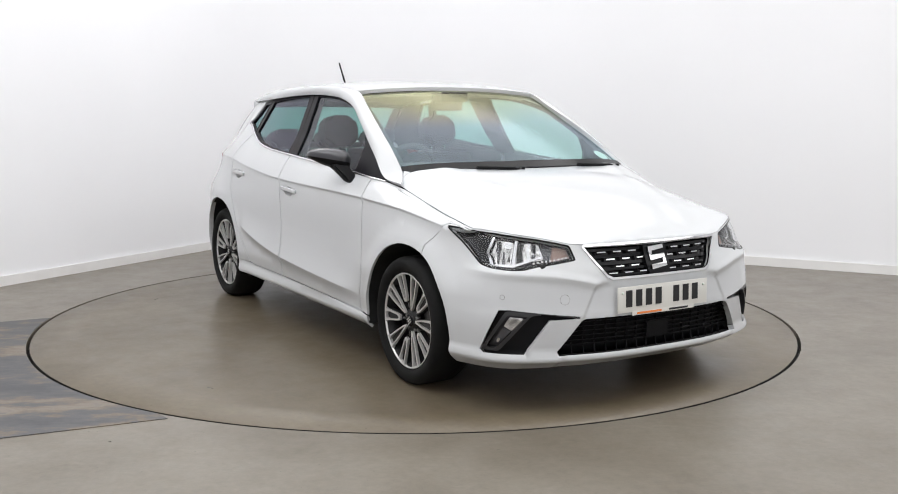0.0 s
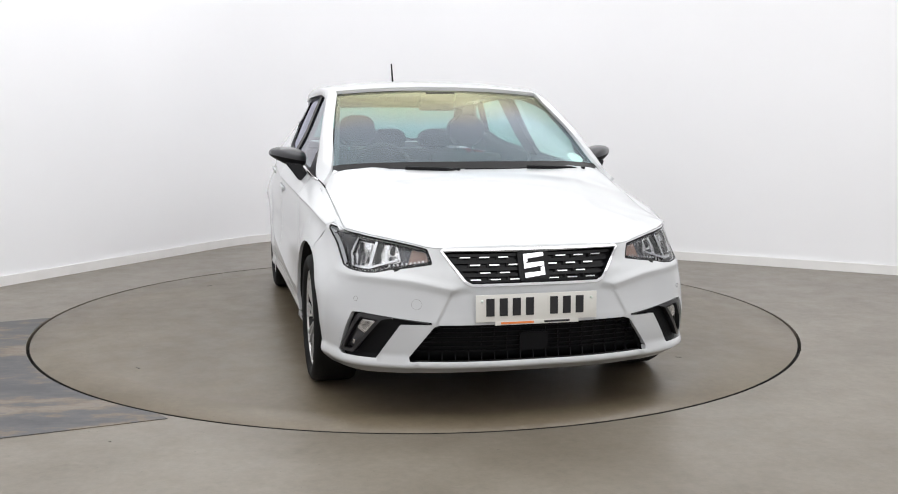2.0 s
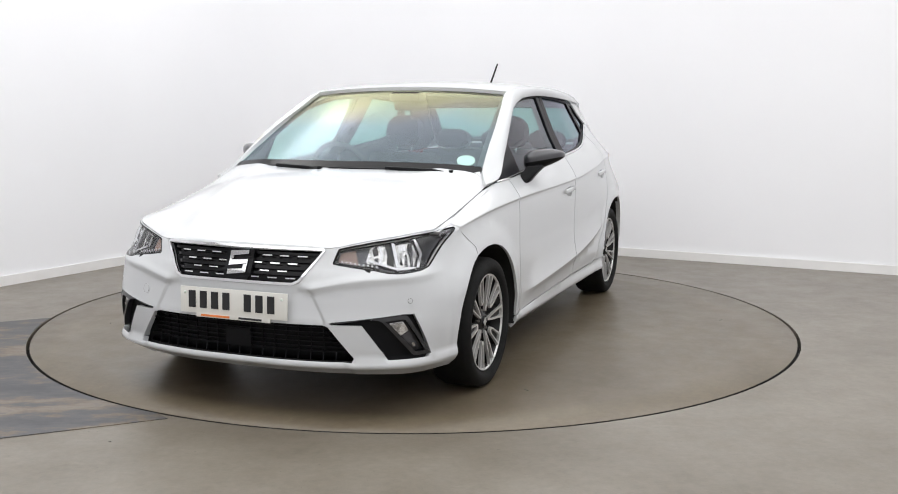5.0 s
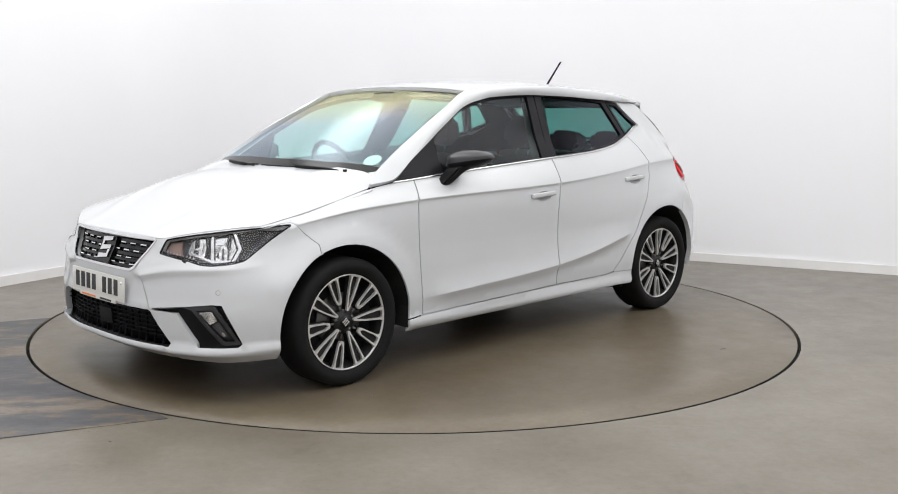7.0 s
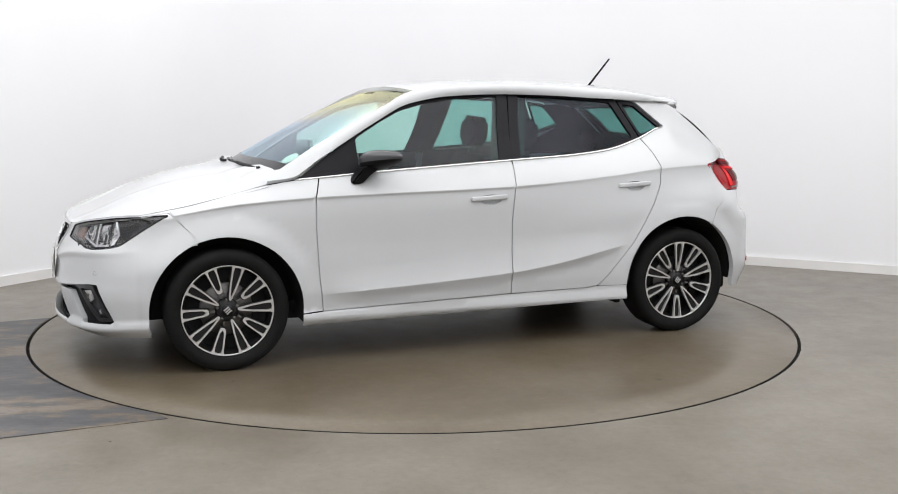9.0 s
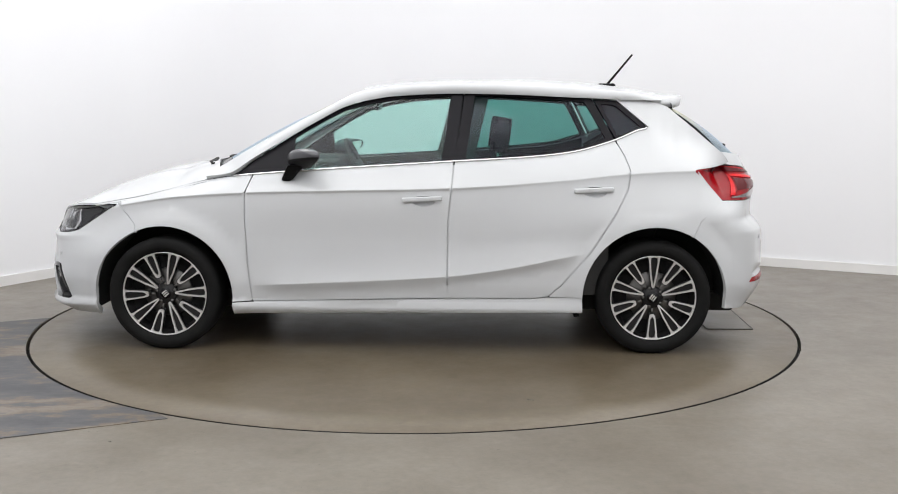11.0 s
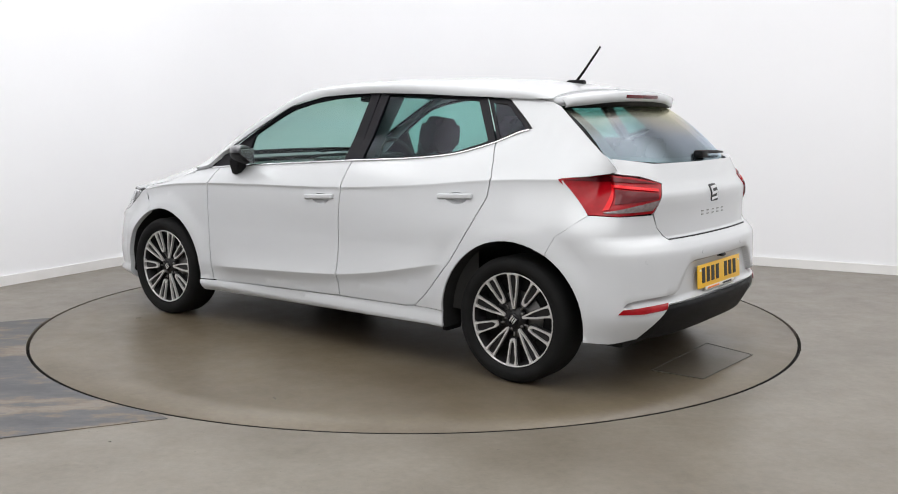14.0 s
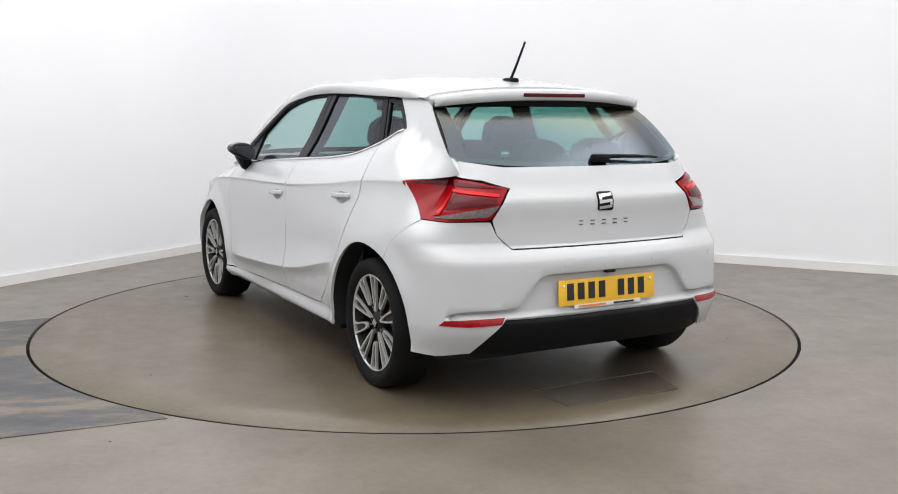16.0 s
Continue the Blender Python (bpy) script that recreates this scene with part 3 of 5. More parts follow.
under_w = curve((1.75, 0.0), (1.6, 0.0), (1.45, 0.4), (1.2, 0.75), (-0.2, 0.75), (-0.55, 0.35), (-0.9, 0.15), (-1.15, 0.15), (-1.45, 0.15), (-1.55, 0.0), (-1.7, 0.0))


def glass_y(x, z):
    return 0.782 - 0.449 * (z - 0.96) - rail_in(x)


def side_raw(x, z):
    """The left flank at x, z, with its creases."""
    b, zs, ys, zb, yb = side_base(x), shoulder_z(x), shoulder_y(x), belt_z(x), belt_y(x)
    if z > zb:
        t = min(1, (z - zb) / 0.12)
        y = glass_y(x, z) * t + (yb + (glass_y(x, z) - glass_y(x, zb))) * (1 - t)
    elif z > zs:
        t = (z - zs) / (zb - zs)
        y = ys + (yb - ys) * (0.72 * t + 0.28 * t * t)
    else:
        low = np.interp(z, [0.15, 0.19, 0.21, 0.235, 0.255, 0.27, 0.36, 0.5, 0.6, 0.75], [-0.09, -0.045, -0.022, -0.006, -0.008, -0.014, -0.004, -0.004, -0.007, -0.004])
        t = max(0.0, min(1.0, (z - (zs - 0.26)) / 0.26))
        y = b + float(low) + (ys - b + 0.004) * t * t * (3 - 2 * t)
        d = z - crease_z(x)
        y += crease_w(x) * (0.020 * max(0.0, 1 - d / 0.15) ** 2 if d > 0 else 0.020 * max(0.0, 1 + d / 0.045))
        d = zs - z
        y -= under_w(x) * 0.013 * (1 - math.exp(-d / 0.007)) * math.exp(-d / 0.05)
    for cx in (1.281, -1.281):
        r = math.hypot(x - cx, z - 0.295)
        if z < 0.75:
            t = max(0.0, min(1.0, (0.48 - r) / 0.11))
            y += 0.014 * t * t * (3 - 2 * t)
    return y


def side(x, z):
    """How far out the left flank stands at x, z; the hind pillar flows without a crease."""
    w = max(0.0, min(1.0, (-1.12 - x) / 0.12)) * max(0.0, min(1.0, (z - 0.98) / 0.04))
    if w <= 0:
        return side_raw(x, z)
    m = sum(side_raw(x, z + d) * k for d, k in ((-0.06, 1), (-0.03, 2), (0, 3), (0.03, 2), (0.06, 1))) / 9
    return side_raw(x, z) * (1 - w) + m * w


front_off = curve((0.15, -0.09), (0.18, -0.055), (0.208, -0.008), (0.226, 0.021), (0.238, 0.020), (0.262, 0.006), (0.29, 0.009), (0.40, 0.014), (0.45, 0.006), (0.5, 0.0), (0.56, -0.008), (0.60, -0.02), (0.64, -0.04), (0.70, -0.062), (0.76, -0.10), (0.82, -0.15))
rear_off = curve((0.18, -0.10), (0.25, -0.05), (0.37, 0.0), (0.5, -0.004), (0.6, -0.006), (0.63, -0.008), (0.66, -0.024), (0.690, -0.055), (0.70, -0.068), (0.78, -0.07), (0.87, -0.066), (0.935, -0.10), (1.023, -0.142), (1.06, -0.165))
S_F0, S_F1, S_R0, S_R1 = s_at(1.93, 0.64), s_at(1.60, 0.84), s_at(-1.58, 0.845), s_at(-1.86, 0.66)
S_RC = s_at(-1.77, 0.775)


bumper_line = curve((0.28, 0.530), (0.344, 0.5415), (0.546, 0.578), (0.70, 0.587), (0.825, 0.591), (1.0, 0.60))
apron_line = curve((4.0, 0.30), (4.47, 0.30), (4.4915, 0.405), (4.57, 0.433), (4.80, 0.447), (4.9326, 0.572), (4.974, 0.5805), (HALF, 0.5815), (HALF + 0.1, 0.5815))


def shell(s, z):
    """The lower body all round: s metres round from the nose, at height z."""
    x, y, nx, ny = base(s)
    a = abs(s) if s < HALF else abs(2 * HALF - s)
    if a < S_F1:
        t = max(0.0, (a - S_F0) / (S_F1 - S_F0))
        t = t * t * (3 - 2 * t)
        xs = min(x, 1.70)
        off = front_off(z) * (1 - t) + (side(xs, z) - side_base(xs)) * t
        zl = bumper_line(a)
        w = max(0.0, min(1.0, (0.344 + (0.5415 - z) * 0.51 - a) / 0.022 + 0.5)) * max(0.0, min(1.0, (0.552 - z) / 0.03))
        off -= 0.009 * w * w * (3 - 2 * w) * (1 - t)
        off += 0.011 * max(0.0, 1 - abs(z - zl) / 0.032) * max(0.0, min(1.0, (a - 0.30) / 0.06)) * max(0.0, min(1.0, (1.0 - a) / 0.25))
    elif a > S_R0:
        t = max(0.0, min(1.0, (S_R1 - a) / (S_R1 - S_R0)))
        t = t * t * (3 - 2 * t)
        xs = max(x, -1.68)
        off = rear_off(z) * (1 - t) + (side(xs, z) - side_base(xs)) * t
        w = max(0.0, min(1.0, (apron_line(a if a <= HALF else 2 * HALF - a) - z) / 0.012)) * max(0.0, min(1.0, (z - 0.402) / 0.014))
        off -= 0.030 * w * w * (3 - 2 * w)
        off -= 0.07 * math.exp(-((a - S_RC) / 0.14) ** 2) * max(0.0, min(1.0, (z - 0.84) / 0.15))
    else:
        off = side(x, z) - side_base(x)
    return Vector((x + nx * off, y + ny * off, z))


def flank(x, z):
    return Vector((x, side(x, z), z))


def sz(x, y, z):
    return (s_at(x, y), z)


def inset(place, d, out=1):
    """The same surface set d metres inwards."""
    def f(u, v):
        e = 0.004
        n = (place(u + e, v) - place(u - e, v)).cross(place(u, v + e) - place(u, v - e)).normalized() * out
        return place(u, v) - n * d
    return f


CREASES = [(x, f(x) + d) for f, ds in ((crease_z, (-0.045, -0.022, -0.004, 0.004, 0.03, 0.06, 0.10, 0.15)), (shoulder_z, (-0.06, -0.03, -0.014, -0.006, 0.0, 0.004, 0.03))) for d in ds for x in np.arange(-1.6, 1.6, 0.016)]
car = thing("hatchback_car", "pearl white five-door hatchback with alloy wheels parked on the turntable", "car")
ARCH_F = arc(1.281, 0.292, 0.366, 0, 180, 28)
ARCH_R = arc(-1.281, 0.298, 0.374, 0, 180, 28)

BOWLS = ((-0.085, 0.802), (-0.967, 0.852))


def bowl_outline(xc, zc, n=18):
    return [(xc + 0.062 * math.cos(2 * math.pi * k / n), zc + (0.033 if math.sin(2 * math.pi * k / n) < 0 else 0.024) * math.sin(2 * math.pi * k / n)) for k in range(n)]


# flank panels
belt_line = [(x, belt_z(x)) for x in np.linspace(0.807, -0.236, 14)]
front_door = [(0.812, 0.268), (0.83, 0.45), (0.843, 0.70), (0.84, 0.834)] + belt_line + [(-0.2255, 0.87), (-0.2075, 0.70), (-0.2045, 0.41), (-0.2065, 0.294), (0.3, 0.281)]
OUT = -1
panel("front_door", front_door, flank, PAINT, car, out=OUT, extra=CREASES, holes=[bowl_outline(*BOWLS[0])])
DOOR_GAP = [(-1.088, 1.095), (-1.122, 1.03), (-1.147, 0.955), (-1.136, 0.86), (-1.071, 0.734), (-0.951, 0.545), (-0.796, 0.363), (-0.735, 0.309)]
rear_belt = [(x, belt_z(x)) for x in np.linspace(-0.244, -1.080, 14)]
rear_door = rear_belt + [(x + 0.004, z) for x, z in DOOR_GAP] + [(-0.66, 0.299), (-0.213, 0.294), (-0.211, 0.41), (-0.214, 0.70), (-0.232, 0.87)]
panel("rear_door", rear_door, flank, PAINT, car, out=OUT, extra=CREASES, holes=[bowl_outline(*BOWLS[1])])
wing_top = [(x, belt_z(x) - 0.002) for x in np.linspace(1.455, 0.815, 16)]
wing = [(1.535, 0.772), (1.62, 0.7625), (1.668, 0.7555), (1.668, 0.7605), (1.60, 0.7705), (1.53, 0.783)] + wing_top + [(0.846, 0.834), (0.848, 0.70), (0.835, 0.45), (0.817, 0.268), (0.917, 0.264)] + [q for q in ARCH_F[::-1] if q[0] < 1.42] + [(1.4265, 0.628), (1.4285, 0.668)]
panel("front_wing", wing, flank, PAINT, car, out=OUT, extra=CREASES)
panel("sill", [(0.918, 0.258), (0.818, 0.262), (0.3, 0.275), (-0.205, 0.288), (-0.66, 0.294), (-0.72, 0.3005), (-0.906, 0.3005), (-0.910, 0.222), (0.0, 0.207), (0.915, 0.194)], flank, PAINT, car, out=OUT)
quarter = [(-1.088, 1.112), (-1.262, 1.178), (-1.098, 1.317), (-1.0, 1.330), (-1.2, 1.322), (-1.325, 1.302), (-1.37, 1.283), (-1.50, 1.175), (-1.640, 1.055), (-1.672, 1.022), (-1.690, 0.992), (-1.665, 0.983),
           (-1.60, 0.972), (-1.495, 0.963), (-1.56, 0.885), (-1.632, 0.804), (-1.57, 0.748), (-1.512, 0.706), (-1.475, 0.632), (-1.4725, 0.6205)]
quarter += [q for q in ARCH_R if q[0] > -1.468][::-1] + [(-0.907, 0.303), (-0.75, 0.303)] + [(x - 0.003, z) for x, z in DOOR_GAP[::-1]]
panel("rear_quarter", quarter, flank, PAINT, car, out=OUT, extra=CREASES)

# painted jambs behind the joints of the panels
def jamb(line, half, place, name="door_jamb"):
    """A painted strip that closes a joint from behind."""
    outl = []
    for sg in (1, -1):
        row = []
        for i, q in enumerate(line):
            a, b = Vector(line[max(i - 1, 0)]), Vector(line[min(i + 1, len(line) - 1)])
            d = (b - a).normalized()
            row.append((q[0] - sg * d.y * half, q[1] + sg * d.x * half))
        outl += row[::sg]
    panel(name, outl, place, PAINT, car, out=OUT, lip=0, grid=0.04)


JAMB = inset(flank, 0.0095, -1)
jamb([(0.8475, 0.838), (0.847, 0.70), (0.834, 0.45), (0.816, 0.272)], 0.014, JAMB)
jamb([(-0.229, 0.985), (-0.228, 0.87), (-0.210, 0.70), (-0.207, 0.41), (-0.209, 0.298)], 0.014, JAMB)
jamb(DOOR_GAP, 0.014, JAMB)
jamb([(1.53, 0.768), (1.4315, 0.668), (1.4285, 0.624)], 0.012, JAMB)
jamb([(-1.634, 0.803), (-1.571, 0.747), (-1.513, 0.705), (-1.476, 0.632), (-1.4735, 0.6195)], 0.012, JAMB)
jamb([(0.81, 0.265), (0.3, 0.278), (-0.205, 0.291), (-0.66, 0.2965), (-0.735, 0.300)], 0.008, inset(flank, 0.018, -1))

# bumpers and lights, in shell coordinates
HL_EDGE = [(0.46, 0.699), (0.52, 0.711), (0.61, 0.726), (0.73, 0.740), (0.83, 0.7485), (0.95, 0.7535)]
hl = HL_EDGE + [(s_at(1.547, 0.855), 0.7645), (1.017, 0.705), (0.8786, 0.6225), (0.82, 0.611), (0.725, 0.604), (0.67, 0.606), (0.61, 0.618), (0.535, 0.627), (0.436, 0.641)]
headlamp = rounded(hl, 0.008, 2)
grille_c = [(-0.390, 0.702), (0.390, 0.702), (0.401, 0.692), (0.300, 0.566), (0.270, 0.553), (-0.270, 0.553), (-0.300, 0.566), (-0.401, 0.692)]
intake = [(-0.40, 0.397), (0.40, 0.397), (0.425, 0.39), (0.528, 0.262), (0.52, 0.246), (-0.52, 0.246), (-0.528, 0.262), (-0.425, 0.39)]
fog = [(s_at(2.02, 0.43), 0.410), (s_at(1.90, 0.70), 0.442), (s_at(1.87, 0.735), 0.440), (s_at(1.80, 0.78), 0.268), (s_at(1.815, 0.77), 0.256), (s_at(1.93, 0.645), 0.254), (s_at(1.975, 0.55), 0.398), (s_at(2.02, 0.43), 0.401)]
S_ARCH_F = s_at(1.281 + 0.366, 0.838)


def flip_u(poly):
    return [(-a, b) for a, b in poly[::-1]]


arch_edge = [(s_at(x, side_base(x)), z) for x, z in ARCH_F if x > 1.43]
gap_f = [(s_at(1.430, 0.86), 0.626), (s_at(1.433, 0.86), 0.668), (s_at(1.53, 0.85), 0.760)]
lower = [(S_ARCH_F, 0.180), (s_at(1.9, 0.7), 0.176), (s_at(2.0, 0.5), 0.182), (0.25, 0.186)]
half = [(0.0, 0.712), (0.2, 0.712), (0.395, 0.708), (0.43, 0.704)] + [(a, b + 0.006) for a, b in HL_EDGE] + [(s_at(1.547, 0.855), 0.7695)] + gap_f[::-1] + arch_edge[::-1] + lower
bumper = half + [(-a, b) for a, b in half[::-1] if a > 0]
panel("front_bumper", bumper, shell, PAINT, car, "pearl white front bumper", both=False, out=1, grid=0.024, holes=[grille_c, intake, fog, flip_u(fog), headlamp, flip_u(headlamp)], lip=0.03,
      extra=[(k * a, bumper_line(a) + d) for k in (1, -1) for d in (-0.034, -0.018, -0.006, 0.006, 0.018, 0.034) for a in np.arange(0.30, 1.0, 0.014)] + [(k * (0.344 + (0.5415 - z) * 0.51 + d), z) for k in (1, -1) for d in (-0.013, 0.0, 0.013) for z in np.arange(0.42, 0.535, 0.014)] + [(k * a, z) for k in (1, -1) for z in (0.212, 0.227, 0.238) for a in np.arange(0.01, 1.0, 0.018)])

# bonnet: a height over plan
hood_c = curve((0.98, 0.985), (1.1, 0.974), (1.25, 0.958), (1.356, 0.944), (1.472, 0.916), (1.588, 0.876), (1.674, 0.838), (1.787, 0.784), (1.872, 0.745), (1.95, 0.716), (2.0, 0.700))
HL_TOP = [shell(a, b + 0.007) for a, b in HL_EDGE]
hood_e = curve((0.96, 0.925), (1.066, 0.896), (1.455, 0.800), (1.60, 0.774), (1.66, 0.764), *[(p.x, p.z + 0.002) for p in HL_TOP], (2.03, 0.69))
hood_w = curve((0.96, 0.748), (1.066, 0.7465), (1.455, 0.7335), (1.60, 0.7345), (1.66, 0.7335), *[(p.x, p.y) for p in HL_TOP], (2.03, 0.40))


def hood(x, y):
    w, c, e = hood_w(x), hood_c(x), hood_e(x)
    t = min(1.15, abs(y) / w)
    p = 2.6 + 9.0 * max(0.0, min(1.0, (1.26 - x) / 0.24)) ** 1.5 if x < 1.6 else 2.6 + 2.6 * min(1, (x - 1.6) / 0.35)
    ridge = 0.3 + 0.22 * (2.0 - x)
    z = c - (c - e) * t ** p
    z += 0.006 * math.exp(-((abs(y) - ridge) / 0.05) ** 2) * max(0.0, min(1.0, (1.98 - x) / 0.2))
    return Vector((x, y, z))


hood_half = [(1.996, 0.0), (1.988, 0.2), (1.974, 0.36), (1.963, 0.405)] + [(p.x, p.y - 0.001) for p in HL_TOP] + [(x, hood_w(x) - 0.0005) for x in (1.66, 1.63, 1.56, 1.50, 1.455, 1.35, 1.25, 1.15, 1.07)] + [(1.03, 0.725), (1.005, 0.70), (1.045, 0.55), (1.085, 0.35), (1.10, 0.15)]
hood_poly = hood_half + [(1.104, 0.0)] + [(x, -y) for x, y in hood_half[:0:-1]]
panel("bonnet", hood_poly, hood, PAINT, car, "pearl white bonnet with two pressed ridges", both=False, grid=0.03, lip=0.02)

# roof, rails and pillars
rail_z = curve((1.066, 0.896), (0.935, 0.918), (0.80, 1.008), (0.65, 1.108), (0.50, 1.198), (0.34, 1.283), (0.20, 1.320), (0.087, 1.341), (-0.27, 1.359), (-0.52, 1.353), (-0.81, 1.338), (-1.0, 1.331), (-1.2, 1.323), (-1.33, 1.303))
edge_y = curve((1.055, 0.735), (0.975, 0.695), (0.63, 0.650), (0.42, 0.614), (0.25, 0.584), (0.1, 0.588), (-0.05, 0.590), (-0.3, 0.590), (-0.6, 0.584), (-0.9, 0.572), (-1.1, 0.558), (-1.33, 0.540))
edge_z = curve((1.055, 0.906), (0.975, 0.960), (0.63, 1.156), (0.42, 1.263), (0.25, 1.345), (0.1, 1.366), (-0.05, 1.376), (-0.3, 1.382), (-0.6, 1.379), (-0.9, 1.366), (-1.1, 1.347), (-1.33, 1.316))


def rail(u, v):
    """The strip from the side windows up to the windscreen and roof: u from the cowl back, v upwards."""
    x = 1.062 + (-1.332 - 1.062) * u
    z = rail_z(x)
    a = Vector((x, side(x, z), z))
    b = Vector((x - 0.004, edge_y(x), edge_z(x)))
    n = Vector((0, 0.8, 0.6))
    return a.lerp(b, v) + n * (0.015 * 4 * v * (1 - v) * min(1, (1 - u) * 12 + 0.2) * max(0.0, min(1, u / 0.16)) ** 1.5)


for flip in (False, True):
    me = patch_mesh("roof_rail", (lambda u, v: Vector((rail(u, v).x, -rail(u, v).y, rail(u, v).z))) if flip else rail, 90, 5, PAINT, 0.02, -1 if not flip else 1)
    part("roof_rail", me, PAINT, car)
corner_x, corner_y = curve((0.0, 1.066), (0.4, 1.034), (0.7, 1.010), (1.0, 1.006)), curve((0.0, 0.742), (0.4, 0.724), (0.7, 0.700), (1.0, 0.672))


def pillar_foot(u, v):
    """Closes the corner between the pillar's foot and the bonnet."""
    x = 1.060 - 0.10 * u
    a = Vector((x, edge_y(x) + 0.004, edge_z(x) - 0.003))
    b = hood(corner_x(u), corner_y(u)) - Vector((0, 0, 0.003))
    return a.lerp(b, v)


def wing_gutter(u, v):
    """The painted flange under the joint of bonnet and wing."""
    x = 1.06 + 0.60 * u
    return Vector((x, hood_w(x) + 0.022 - 0.05 * v, hood_e(x) - 0.009 - 0.004 * v))


for flip in (1, -1):
    for nm, f, nu in (("pillar_foot", pillar_foot, 14), ("wing_gutter", wing_gutter, 24)):
        part(nm, patch_mesh(nm, lambda u, v: Vector((f(u, v).x, flip * f(u, v).y, f(u, v).z)), nu, 4, PAINT, 0.004, -flip), PAINT, car)
roof_c = curve((0.27, 1.372), (0.2, 1.384), (0.04, 1.404), (-0.27, 1.417), (-0.56, 1.418), (-0.875, 1.408), (-1.12, 1.386), (-1.34, 1.352))


def roof(u, v):
    t = 2 * v - 1
    x = 0.25 + 0.02 * (1 - t * t) * (1 - u) + (-1.33 - 0.25) * u
    return Vector((x, t * edge_y(x), edge_z(x) + (roof_c(x) - edge_z(x)) * (1 - abs(t) ** 2.3)))


part("roof", patch_mesh("roof", roof, 60, 30, PAINT, 0.02, 1), PAINT, car)
part("headliner", patch_mesh("headliner", lambda u, v: roof(0.02 + u * 0.96, 0.03 + 0.94 * v) - Vector((0, 0, 0.035)), 20, 14, HEADLINER, 0.008, 1), HEADLINER, car)


def screen(u, v):
    """Windscreen: u across, v upwards."""
    t = 2 * u - 1
    c = 1 - t * t
    lo = Vector((0.985 + 0.105 * c, 0.700 * t, 0.972 - 0.017 * t ** 6))
    hi = Vector((0.262 + 0.022 * c, 0.588 * t, 1.343 + 0.028 * c))
    return lo.lerp(hi, v) + Vector((0.45, 0, 0.9)) * (0.028 * 4 * v * (1 - v) * (0.35 + 0.65 * c))


wsc = part("windscreen", patch_mesh("windscreen", screen, 30, 20, SCREEN, 0.0, 1), SCREEN, car, "clear windscreen with a faint yellow and blue sheen painted in")
wsc.visible_shadow = False
for u0, u1, v0, v1 in ((0, 1, 0, 0.065), (0, 1, 0.975, 1.0), (0, 0.022, 0.065, 0.975), (0.978, 1, 0.065, 0.975)):
    part("screen_border", patch_mesh("screen_border", lambda u, v: screen(u0 + (u1 - u0) * u, v0 + (v1 - v0) * v) - Vector((0.0018, 0, 0.0036)) * (1 if v1 > 0.1 else -0.8), 30 if u1 - u0 > 0.5 else 2, 3 if u1 - u0 > 0.5 else 20, GLOSS_BLACK, 0.0, 1), GLOSS_BLACK, wsc, "black printed glass border")
part("cowl", patch_mesh("cowl", lambda u, v: Vector((0.965 + (0.13 - 0.08 * (2 * u - 1) ** 4) * v + 0.10 * (1 - (2 * u - 1) ** 2), (2 * u - 1) * 0.695, 0.950 - 0.03 * v - 0.035 * v * (2 * u - 1) ** 4)), 24, 4, BLACK, 0.02, -1), BLACK, car, "black cowl panel under the windscreen")
part("parking_sticker", patch_mesh("parking_sticker", lambda u, v: screen(0.935 + 0.032 * v * math.cos(6.2832 * u), 0.13 + 0.055 * v * math.sin(6.2832 * u)) - Vector((0.002, 0, 0.004)), 24, 2, STICKER, 0.0, 1), STICKER, car, "pale oval sticker inside the windscreen")
for y0, y1 in ((-0.62, -0.10), (-0.06, 0.58)):
    pts = [screen((y / 0.70 + 1) / 2, 0.005) + Vector((0.03, 0, -0.002)) for y in np.linspace(y0, y1, 9)]
    w = part("wiper", tube(pts, 0.007, 6), BLACK, car, "black windscreen wiper")
    part("wiper_arm", tube([pts[-1] + Vector((0.02, 0, -0.01)), pts[-2] + Vector((0.045, 0, 0.004)), pts[4] + Vector((0.03, 0, 0.01))], 0.009, 6), BLACK, w)
    part("pivot_cap", tube([pts[-1] + Vector((0.03, 0, -0.02)), pts[-1] + Vector((0.03, 0, 0.010))], 0.011, 10), BLACK, w)

